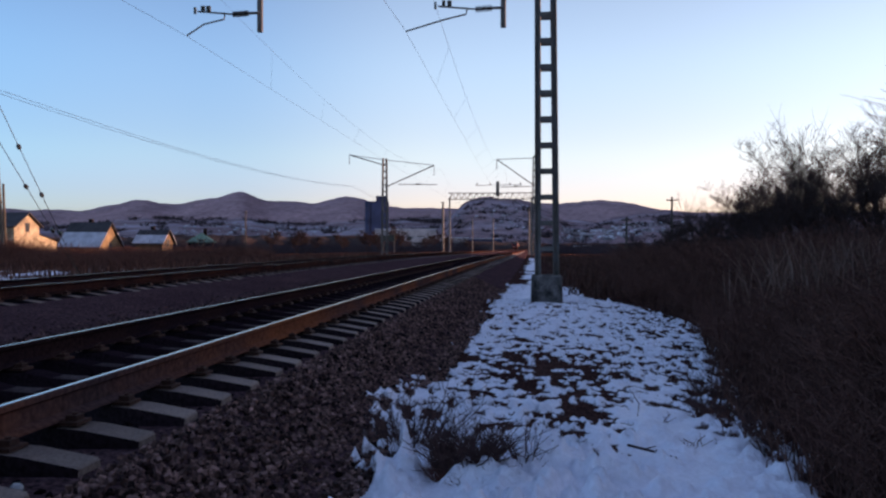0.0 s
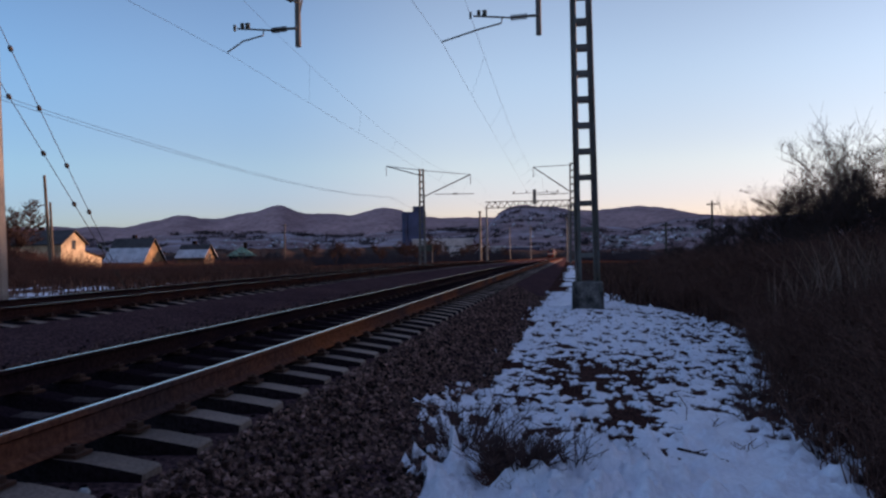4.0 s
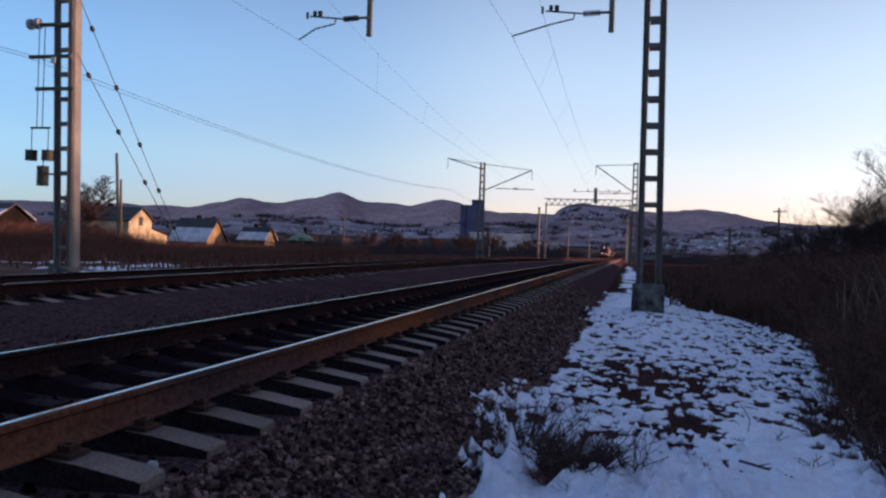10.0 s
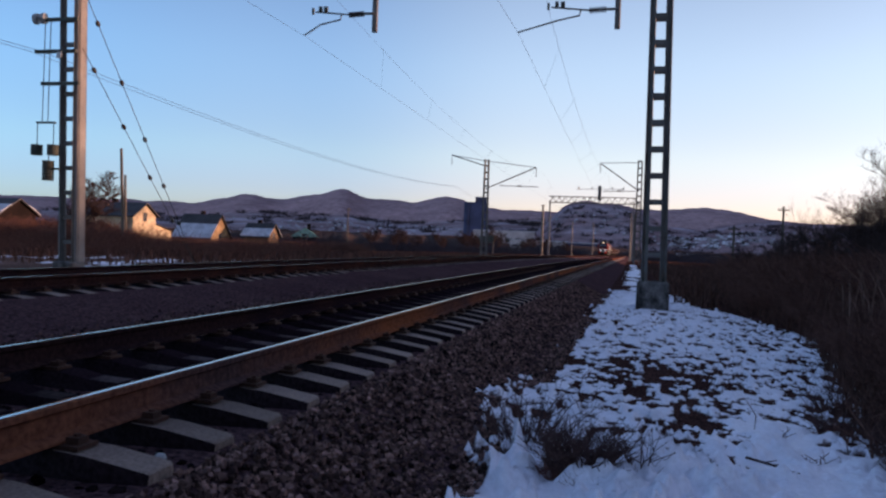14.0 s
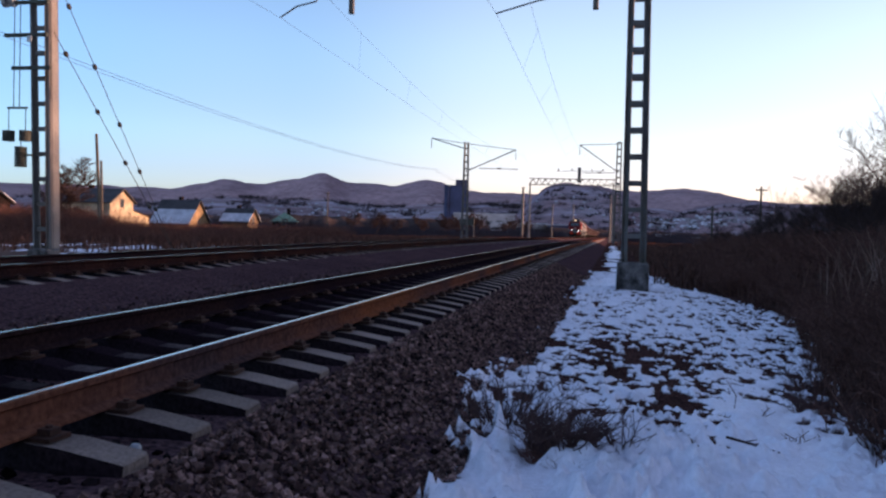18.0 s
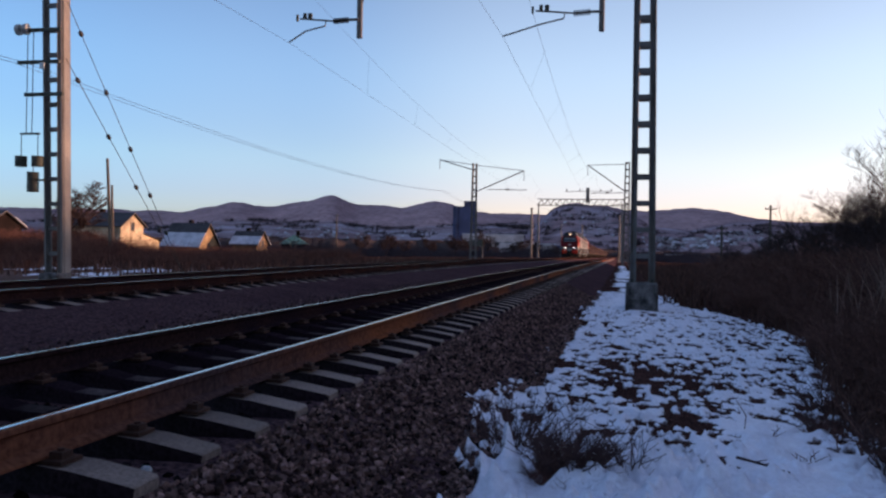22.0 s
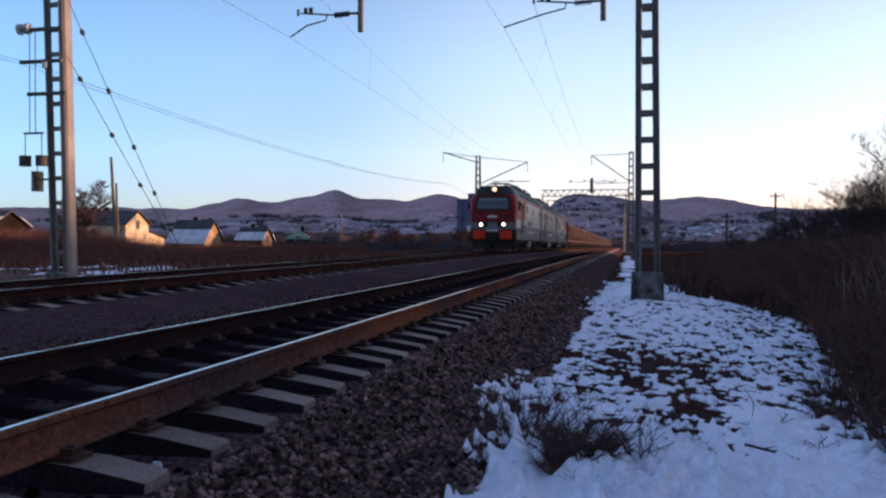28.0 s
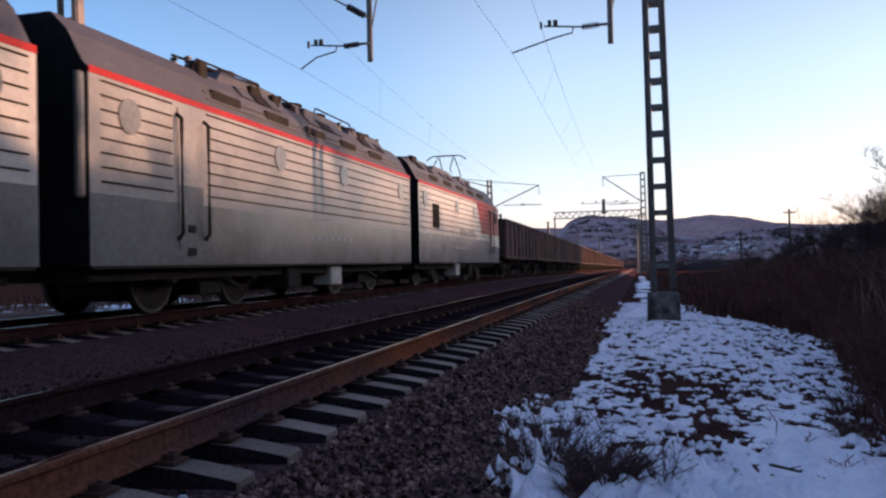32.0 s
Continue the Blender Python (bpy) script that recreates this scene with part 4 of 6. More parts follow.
def cottage(label, x, y, z, w, d, h, ridge, rz, wall, roof, annex=None, tent=False, window=True, snow=False):
    """A village house: walls, gables, two roof slopes with eaves, windows, chimney."""
    t = thing("village_house", label, "house", pose(x, y, z, 0, 0, rz), "village houses beside the line")
    g = Geo()
    hw, hd = w / 2, d / 2
    if tent:
        g.box((0, 0, h / 2), (w, d, h))
    else:
        g.add([(-hw, -hd, 0), (hw, -hd, 0), (hw, hd, 0), (-hw, hd, 0), (-hw, -hd, h), (hw, -hd, h), (hw, hd, h), (-hw, hd, h), (0, -hd, ridge), (0, hd, ridge)],
              [(0, 1, 5, 8, 4), (2, 3, 7, 9, 6), (1, 2, 6, 5), (3, 0, 4, 7)])
    part("wall", g, wall, t)
    if tent:
        e = 0.5
        g = Geo().add([(-hw - e, -hd - e, h), (hw + e, -hd - e, h), (hw + e, hd + e, h), (-hw - e, hd + e, h), (0, 0, ridge)], [(0, 1, 4), (1, 2, 4), (2, 3, 4), (3, 0, 4), (3, 2, 1, 0)])
        part("roof", g, roof, t)
    else:
        for s in (-1, 1):
            e, k = 0.45, (ridge - h) / hw
            a, b = Vector((s * (hw + e), -hd - e, h - e * k)), Vector((0, -hd - e, ridge))
            up = Vector((0, 0, 0.16))
            lo = [a, b, b + Vector((0, d + 2 * e, 0)), a + Vector((0, d + 2 * e, 0))]
            g = Geo().add(lo + [p + up for p in lo], [(3, 2, 1, 0), (4, 5, 6, 7), (0, 1, 5, 4), (1, 2, 6, 5), (2, 3, 7, 6), (3, 0, 4, 7)])
            part("roof_slope", g, roof if not isinstance(roof, tuple) else roof[0 if s > 0 else 1], t)
            if snow:
                k0, k1 = 0.02, 0.58
                p = [a.lerp(b, k0), a.lerp(b, k1), a.lerp(b, k1) + Vector((0, d + 2 * e, 0)), a.lerp(b, k0) + Vector((0, d + 2 * e, 0))]
                top = Vector((0, 0, 0.26))
                g = Geo().add([q + up * 0.9 for q in p] + [q + top for q in p], [(3, 2, 1, 0), (4, 5, 6, 7), (0, 1, 5, 4), (1, 2, 6, 5), (2, 3, 7, 6), (3, 0, 4, 7)])
                part("roof_snow", g, M_ROOFSNOW, t, "melting snow on the lower roof")
    if window:
        wd = part("window", Geo().box((0, -hd - 0.02, h * 0.95), (0.9, 0.06, 1.2)), M_WINDOW2, t)
        for o in (-0.5, 0.5):
            part("frame", Geo().box((o, -hd - 0.05, h * 0.95), (0.08, 0.06, 1.3)), M_HOUSE[0], wd)
    part("chimney", Geo().box((hw * 0.3, 0.6, ridge + 0.05), (0.6, 0.6, 1.3)), M_HOUSE[2], t)
    if annex:
        aw, ah = annex
        g = Geo()
        g.add([(hw, -hd + 0.2, 0), (hw + aw, -hd + 0.2, 0), (hw + aw, hd, 0), (hw, hd, 0), (hw, -hd + 0.2, ah * 1.6), (hw + aw, -hd + 0.2, ah), (hw + aw, hd, ah), (hw, hd, ah * 1.6)], [(0, 1, 5, 4), (1, 2, 6, 5), (2, 3, 7, 6)])
        part("annex_wall", g, wall, t)
        g = Geo().add([(hw, -hd - 0.2, ah * 1.6 + 0.05), (hw + aw + 0.4, -hd - 0.2, ah), (hw + aw + 0.4, hd + 0.2, ah), (hw, hd + 0.2, ah * 1.6 + 0.05)], [(0, 1, 2, 3)])
        part("annex_roof", g, M_ROOFDARK, t)
    return t


cottage("long plaster house, its gable warm in the low sun", -76.5, 107.85, -0.3, 5.7, 10, 3.9, 5.65, 90, M_HOUSE[0], M_ROOFDARK, (4.6, 1.7))
cottage("low ochre-gabled house, its dark roof half under snow", -73.75, 128.4, -0.6, 7.0, 6.5, 1.35, 5.05, 90, M_HOUSE[1], M_ROOFDARK, None, snow=True)
cottage("low house with snow on the lower half of its roof", -64.7, 132.4, -0.6, 4.2, 4.6, 1.95, 3.9, 90, M_HOUSE[3], M_ROOFDARK, None, snow=True)
cottage("small house with a green tent roof", -60.6, 142, -0.4, 4.2, 4.2, 1.7, 3.5, 20, M_HOUSE[2], M_ROOFGREEN, None, True)
cottage("dark wooden house, tree shade painted into its walls, snow on its roof, among bushes", -75.2, 82, -0.2, 6.0, 8, 3.0, 4.7, 90, M_HOUSE[2], M_ROOFDARK, None, window=False, snow=True)

# ---- plants ----
M_BARK = material("bare_bark", (0.042, 0.025, 0.025), 0.95, scale=3, grain=30, vary=0.3, other=(0.058, 0.038, 0.036), spec=0.0)
M_TWIG = material("thicket_twigs", (0.113, 0.050, 0.041), 0.95, scale=1, grain=8, vary=0.3, other=(0.132, 0.065, 0.054), spec=0.0, island=0.4)
M_DEAD = material("dead_grass_tuft", (0.18, 0.078, 0.066), 0.95, scale=3, grain=30, vary=0.3, other=(0.080, 0.036, 0.033), spec=0.0)
M_BUSH = material("bush_twigs", (0.120, 0.066, 0.062), 0.95, scale=3, grain=30, vary=0.3, other=(0.05, 0.03, 0.03), spec=0.0)
M_CROWN = material("bare_crown_twigs", (0.050, 0.031, 0.029), 0.95, scale=1, grain=8, vary=0.3, other=(0.066, 0.043, 0.040), spec=0.0, island=0.3)
M_REED = material("dry_grass", (0.115, 0.056, 0.045), 0.95, scale=0.5, grain=6, vary=0.3, other=(0.076, 0.034, 0.028), spec=0.0, island=0.45)


def tree_mesh(seed, height, spread, levels=4, kids=6, up=0.35, fine=0.007):
    """Two meshes of a bare tree: trunk with limbs, and the crown of twigs."""
    rnd = random.Random(seed)
    limbs, twigs = Geo(), Geo()

    def grow(p, d, length, r, level):
        pts, rads, q = [p], [r], p
        n = (4, 4, 3, 2, 1)[min(level, 4)]
        for i in range(n):
            d = (d + Vector((rnd.gauss(0, 0.14), rnd.gauss(0, 0.14), rnd.gauss(0, 0.07) + up * 0.10))).normalized()
            q = q + d * length / n
            pts.append(q)
            rads.append(r * (1 - 0.62 * (i + 1) / n))
        (limbs if level < 2 else twigs).tube(pts, rads, 6 if level == 0 else 4 if level == 1 else 3, caps=False)
        if level >= levels:
            return
        for c in range(kids + (2 if level == 0 else 0)):
            k = rnd.uniform(0.25 if level else 0.3, 1.0)
            i = min(n - 1, int(k * n))
            base = pts[i].lerp(pts[i + 1], k * n - i)
            a = rnd.uniform(0, 2 * math.pi)
            side = Vector((math.cos(a), math.sin(a), rnd.uniform(0.0, 0.5)))
            nd = (d * 0.65 + side * spread).normalized()
            grow(base, nd, length * rnd.uniform(0.45, 0.68), max(fine, r * (1 - 0.6 * k) * 0.55), level + 1)

    grow(Vector((0, 0, -0.2)), Vector((0, 0, 1)), height * 0.55, height * 0.016, 0)
    return limbs.mesh("trunk", M_BARK), twigs.mesh("crown", M_CROWN)


TREES = [tree_mesh(11, 7.5, 0.75, kids=6, fine=0.008), tree_mesh(23, 8.5, 0.62, kids=6, up=0.5, fine=0.008), tree_mesh(37, 6.5, 0.85, kids=6, fine=0.008), tree_mesh(53, 7.0, 0.7, kids=6, up=0.45, fine=0.008), tree_mesh(61, 7.0, 0.8, up=0.4, fine=0.02), tree_mesh(67, 6.5, 0.9, up=0.3, fine=0.02),
         tree_mesh(83, 8.0, 0.34, levels=3, kids=5, up=0.9, fine=0.009)]


def tree(k, x, y, s, rz, label="bare leafless tree at the edge of the thicket"):
    t = thing("bare_tree", label, "tree", pose(x, y, ground_z(x, y)) @ Matrix.Diagonal((s, s, s, 1)) @ pose(0, 0, 0, 0, 0, rz), "bare trees")
    part("trunk", TREES[k][0], None, t)
    part("crown", TREES[k][1], None, t)
    return t


rt = random.Random(77)
# trees below y = 20 stand out of view, added to shade the train
for x, y, s, k in ((8.9, 33, 0.8, 3), (9.9, 31.5, 0.85, 2), (10.4, 35, 0.9, 1), (9.3, 36.5, 0.8, 0), (11.2, 33, 0.95, 3), (8.0, 34.5, 0.62, 2), (8.2, 31, 0.86, 1), (9.6, 34, 0.85, 0), (11.3, 30, 0.95, 3), (12.8, 33, 0.95, 1), (14.6, 31, 1.05, 2), (10.3, 38, 0.8, 2), (12.6, 40, 0.9, 0), (15.5, 37, 1.0, 3), (7.4, 36, 0.60, 2), (6.9, 41, 0.55, 0), (9.0, 44, 0.62, 3), (13.6, 26, 0.95, 0), (16.5, 28, 1.1, 1), (18.5, 33, 1.0, 2), (17, 23, 1.0, 3), (19.5, 27, 1.1, 0),
                   (7.6, 50, 0.5, 1), (10.5, 52, 0.6, 2), (12.5, 50, 0.7, 3), (14.5, 47, 0.8, 0), (17.5, 44, 0.9, 1), (20.5, 40, 1.0, 2), (12.6, 62, 0.55, 2), (15.8, 60, 0.6, 1), (18.5, 56, 0.75, 3),
                   (9.2, 26, 0.75, 2), (10.6, 23, 0.85, 1), (8.6, 39, 0.7, 3), (11.0, 45, 0.75, 1), (9.4, 29, 0.8, 3), (13.4, 36.5, 1.0, 2), (16.0, 33.5, 1.05, 0), (10.9, 27.5, 0.85, 0), (12.0, 22, 0.95, 3), (14.8, 25, 1.0, 2), (8.0, 46, 0.55, 1), (6.6, 55, 0.45, 3), (9.3, 58, 0.5, 0),
                   (11.5, 7, 0.85, 4), (12.5, 10.5, 0.9, 5), (11.8, 13.5, 0.8, 4), (13.6, 16.5, 0.9, 5), (15.5, 19, 0.9, 4), (15, 14, 1.0, 5), (17.5, 16.5, 1.0, 4), (18.5, 20, 0.95, 5), (14, 6, 1.0, 4), (16.5, 10.5, 1.0, 5), (20, 14, 1.05, 4), (20.5, 18, 1.0, 5), (12.2, 2.5, 0.9, 5), (13, 8, 1.0, 4), (14.5, 3, 1.0, 5), (18, 10, 1.1, 4), (22, 6, 1.1, 4), (16, -1, 1.1, 5), (10, 1, 0.7, 3), (10.5, 9, 0.7, 1), (11, -5, 0.8, 0), (9, -13, 0.9, 1), (13, -16, 1.0, 3), (27, -5, 1.1, 2), (30, 8, 1.1, 3), (29, 30, 0.9, 1), (6.6, 23.0, 0.55, 1), (9.9, 60, 0.58, 3), (10.4, 56, 0.55, 0), (11.0, 52, 0.66, 2), (11.4, 50, 0.7, 3), (10.9, 46, 0.72, 0), (11.2, 44, 0.76, 1), (11.2, 42, 0.9, 3), (11.1, 40, 1.0, 0),
                   (14, 11, 0.9, 1), (12.5, 4, 0.9, 0), (15, -3, 1.0, 3), (12, -9, 0.9, 2), (16, 6, 1.0, 0), (17, 13, 0.9, 1), (19, -8, 1.0, 1), (23, 1, 1.0, 0), (24, 24, 0.8, 2), (23, 31, 0.8, 3), (26, 36, 0.8, 0)):
    tree(k, x + rt.uniform(-0.3, 0.3), y + rt.uniform(-0.4, 0.4), s * (0.73 if y > 20 else 1.0), rt.uniform(0, 360))
for k, x, y, s in ((6, 10.4, 31.5, 0.78), (6, 11.2, 60, 0.62), (6, 12.0, 61, 0.55), (6, 12.9, 63, 0.58)):
    tree(k, x, y, s, rt.uniform(0, 360))
for i, (x, y, s) in enumerate(((-51.2, 68, 1.35), (-57.5, 73, 0.5), (-50.5, 66, 0.6), (-58.5, 78, 0.65), (-61, 80, 0.6), (-55.5, 76, 0.55), (-53, 74, 0.5), (-64, 84, 0.65), (-95, 130, 1.0), (-72, 150, 0.9), (-46, 152, 0.8), (-50, 170, 0.9), (-40, 165, 0.8), (-34, 160, 0.9), (-28, 158, 0.8), (-30, 175, 1.1), (-24, 170, 0.7), (-38, 190, 1.0), (-66, 195, 1.0), (-21, 185, 0.8), (-26, 200, 0.9), (-44, 210, 1.0), (-56, 200, 0.8), (-19, 215, 0.7))):
    tree(4 + i % 2 if i else 5, x, y, s, rt.uniform(0, 360), "bare leafless tree beside the village gardens")


def shrub_mesh(seed, h, w, n, dens=3, split=False, thick=1.0):
    """A leafless shrub: upright stems, and side twigs that fork; two meshes where split."""
    rnd = random.Random(seed)
    g = Geo()
    tw = Geo() if split else g
    for i in range(n):
        a, r = rnd.uniform(0, 6.28), w * math.sqrt(rnd.random())
        p = Vector((r * math.cos(a), r * math.sin(a), -0.05))
        d = Vector((math.cos(a) * 0.3 + rnd.gauss(0, 0.32), math.sin(a) * 0.3 + rnd.gauss(0, 0.32), 1)).normalized()
        l = h * rnd.uniform(0.55, 1.05) * (1 - 0.3 * r / w)
        mid = p + d * l * 0.5
        top = p + d * l + Vector((rnd.gauss(0, 0.16), rnd.gauss(0, 0.16), -0.05)) * h
        g.tube([p, mid, top], [0.011 * thick, 0.008 * thick, 0.003 * thick], 3, caps=False)
        for k in range(dens):
            f = rnd.uniform(0.25, 0.95)
            b = p.lerp(top, f)
            e = b + Vector((rnd.gauss(0, 0.22), rnd.gauss(0, 0.22), rnd.uniform(0.05, 0.3))) * h * 0.6
            tw.tube([b, e], [0.006 * thick, 0.002 * thick], 3, caps=False)
            for q in range(1 + k % 2):
                bb = b.lerp(e, rnd.uniform(0.3, 0.9))
                tw.tube([bb, bb + Vector((rnd.gauss(0, 0.12), rnd.gauss(0, 0.12), rnd.uniform(0, 0.15))) * h * 0.6], [0.004 * thick, 0.002 * thick], 3, caps=False)
    return (g.mesh("stem_clump", M_TWIG), tw.mesh("twig_tangle", M_TWIG)) if split else g.mesh("stem_clump", M_TWIG)


SHRUBS = [shrub_mesh(1, 1.7, 0.9, 110, 3, True), shrub_mesh(2, 1.4, 0.8, 100, 3, True), shrub_mesh(3, 1.9, 0.9, 120, 3, True)]


def shrub(k, x, y, s, label="dense leafless shrub of the roadside thicket"):
    t = thing("shrub", label, "shrub", pose(x, y, ground_z(x, y), 0, 0, rt.uniform(0, 360)) @ Matrix.Diagonal((s, s, s, 1)), "thicket shrubs")
    part("stem_clump", SHRUBS[k][0], None, t)
    part("twig_tangle", SHRUBS[k][1], None, t)
    return t


def thicket_edge(y):
    """Where the thicket begins beside the path."""
    return float(np.interp(y, (3, 6, 9, 12, 16, 20, 24, 40, 70), (2.6, 2.2, 2.3, 2.85, 3.5, 3.3, 2.8, 3.1, 3.5)))


def thicket_place(k):
    y = 3.0 + 66 * k ** 1.25 + rt.uniform(-0.6, 0.6)
    lo = thicket_edge(y)
    x = lo + abs(rt.gauss(0, 1)) * (2.4 + 0.09 * y)
    return x, y, min(1.25, 0.5 + 0.22 * (x - lo)) * rt.uniform(0.8, 1.15)


for i in range(240):
    x, y, s = thicket_place((i / 240) * 0.62)
    shrub(i % 3, x, y, s)
for i in range(26):
    shrub(i % 3, rt.uniform(-47, -36), rt.uniform(50, 58), rt.uniform(1.1, 1.7), "tall dark leafless shrub at the field's edge")
for i in range(130):
    x, y = rt.uniform(-62, -17), rt.uniform(38, 58)
    shrub(i % 3, x, y if x > -45 else y + 10, rt.uniform(0.45, 0.85), "dry leafless shrub at the field's edge")
LIGHT = shrub_mesh(4, 1.8, 1.1, 52, 1)
lv = [v.co.copy() for v in LIGHT.vertices]
lf = [tuple(q.vertices) for q in LIGHT.polygons]
g = Geo()
for i in range(690):
    # most stand on the unseen bank, added to block the low sun
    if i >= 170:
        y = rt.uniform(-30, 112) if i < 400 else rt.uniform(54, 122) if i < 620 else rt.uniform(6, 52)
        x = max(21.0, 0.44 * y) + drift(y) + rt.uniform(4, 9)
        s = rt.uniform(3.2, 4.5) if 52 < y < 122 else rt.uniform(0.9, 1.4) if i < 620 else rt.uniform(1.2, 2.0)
    elif i < 110:
        x, y, s = thicket_place(0.5 + 0.5 * i / 110)
    else:
        x, y = rt.uniform(-64, -47), rt.uniform(70, 80)
        s = rt.uniform(1.2, 1.9)
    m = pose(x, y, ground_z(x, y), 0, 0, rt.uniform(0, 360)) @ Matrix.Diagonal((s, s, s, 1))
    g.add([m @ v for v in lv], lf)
for i in range(260):
    y = rt.uniform(70, 84)
    x = -y * (0.715 + 0.33 * rt.random())
    s = rt.uniform(1.5, 2.5)
    m = pose(x, y, ground_z(x, y), 0, 0, rt.uniform(0, 360)) @ Matrix.Diagonal((s, s, s, 1))
    g.add([m @ v for v in lv], lf)
for i in range(150):
    y = rt.uniform(84, 94)
    x = -y * math.tan(radians(rt.uniform(19, 36)))
    s = rt.uniform(1.05, 1.45)
    m = pose(x, y, ground_z(x, y), 0, 0, rt.uniform(0, 360)) @ Matrix.Diagonal((s, s, s, 1))
    g.add([m @ v for v in lv], lf)
WOOD = shrub_mesh(6, 1.9, 0.7, 26, 1, thick=2.2)
wv2 = [v.co.copy() for v in WOOD.vertices]
wf2 = [tuple(q.vertices) for q in WOOD.polygons]
woods = Geo()
for i in range(620):
    y = 130 + 330 * rt.random()
    b = rt.uniform(-36, 13)
    x = y * math.tan(radians(b))
    if -17 < x - drift(y) < 2:
        continue
    s = rt.uniform(1.4, 3.0) * (1.0 if y < 260 else 1.3)
    m = pose(x, y, ground_z(x, y) - 0.2, 0, 0, rt.uniform(0, 360)) @ Matrix.Diagonal((s * 1.5, s * 1.5, s, 1))
    woods.add([m @ v for v in wv2], wf2)
FAR_TREE = shrub_mesh(9, 1.9, 0.7, 12, 1, thick=8.0)
wv2 = [v.co.copy() for v in FAR_TREE.vertices]
wf2 = [tuple(q.vertices) for q in FAR_TREE.polygons]
for i in range(1500):
    if i < 260:
        b, d = rt.uniform(-9, 10), rt.uniform(830, 1010)
        z = slope_z("village_hill", b, d) - 0.5
    elif i < 1150:
        b, d = rt.uniform(-42, 0), rt.uniform(820, 1560)
        if noise.noise(Vector((b * 0.45, d * 0.007, 2.2))) < 0.05:
            continue
        z = slope_z("middle_slopes", b, d) - 0.5
    else:
        b, d = rt.uniform(-34, 10), rt.uniform(470, 790)
        z = ground_z(d * math.sin(radians(b)), d * math.cos(radians(b))) - 0.3
    s = rt.uniform(1.8, 3.4) * (1.0 if d < 1050 else 1.5)
    m = pose(d * math.sin(radians(b)), d * math.cos(radians(b)), z, 0, 0, rt.uniform(0, 360)) @ Matrix.Diagonal((s * 2.0, s * 2.0, s, 1))
    woods.add([m @ v for v in wv2], wf2)
M_COPSE = off_sun_normal(material("distant_bare_wood", (0.085, 0.060, 0.066), 1.0, scale=0.05, grain=1, vary=0.3, other=(0.065, 0.045, 0.052), spec=0.0), 0.85)
tagged(part("far_woods", woods, M_COPSE), "brown leafless gardens and copses of the valley", "wood", kind="stuff")
tagged(part("far_thicket", g, M_TWIG), "dark leafless thicket in the distance and on the unseen shading bank", "thicket", kind="stuff")


def grass(name, label, n, place, h0, h1, mat, w=0.012):
    """Dry blades and stalks, each a thin bent strip with a face to every side."""
    g = Geo()
    rnd = random.Random(n)
    for i in range(n):
        x, y = place(rnd)
        z, h, a = ground_z(x, y) - 0.03, rnd.uniform(h0, h1), rnd.uniform(0, 3.14)
        k = w * (1 + 0.02 * max(0, y))
        dx, dy = math.cos(a) * k, math.sin(a) * k
        lx, ly = rnd.gauss(0, 0.3) * h, rnd.gauss(0, 0.3) * h
        g.add([(x - dx, y - dy, z), (x + dx, y + dy, z), (x + lx * 0.4 + dx * 0.7, y + ly * 0.4 + dy * 0.7, z + h * 0.6), (x + lx * 0.4 - dx * 0.7, y + ly * 0.4 - dy * 0.7, z + h * 0.6), (x + lx, y + ly, z + h)], [(0, 1, 2, 3), (3, 2, 4)])
    return tagged(part(name, g, mat), label, "grass", kind="stuff")


def left_field(rnd):
    while True:
        y = 24 + 110 * rnd.random() ** 1.4
        x = -13.5 - rnd.random() ** 1.3 * (14 + 0.75 * y) + drift(y)
        if y > 37 or x < -27 or rnd.random() < 0.2:
            return x, y


def right_edge(rnd):
    y = 4.5 + 60 * rnd.random() ** 1.5
    return thicket_edge(y) - 0.35 + abs(rnd.gauss(0, 1)) * (1.8 + 0.12 * y), y


def far_verge(rnd):
    y = 24 + 130 * rnd.random()
    return (1.4 if rnd.random() < 0.5 else 0.9) + rnd.random() * (4 + 0.05 * y) + drift(y), y


grass("field_grass", "reddish-brown dry grass and weeds of the field", 42000, left_field, 0.12, 0.6, M_REED, 0.016)
def bare_path(rnd):
    while True:
        x, y = rnd.uniform(-0.9, 2.3), 5.0 + 16 * rnd.random() ** 1.3
        if snow_z(x, y) < 0.0:
            return x, y


grass("path_grass", "short dead grass on the bare patches of the path", 6000, bare_path, 0.03, 0.075, M_DEAD, 0.004)
grass("verge_grass", "dry brown grass along the thicket", 26000, right_edge, 0.10, 0.5, M_REED, 0.006)


def reeds(rnd):
    return rnd.gauss(5.6, 0.8), rnd.gauss(16.8, 1.0)


M_STRAW = material("pale_reed_straw", (0.24, 0.145, 0.118), 0.95, scale=0.5, grain=6, vary=0.3, other=(0.15, 0.09, 0.075), spec=0.0, island=0.45)
grass("tall_reeds", "tall reddish dry reeds before the thicket", 420, reeds, 1.1, 2.1, M_STRAW, 0.008)
grass("far_verge_grass", "dry brown grass beside the far line", 16000, far_verge, 0.2, 0.8, M_REED, 0.014)


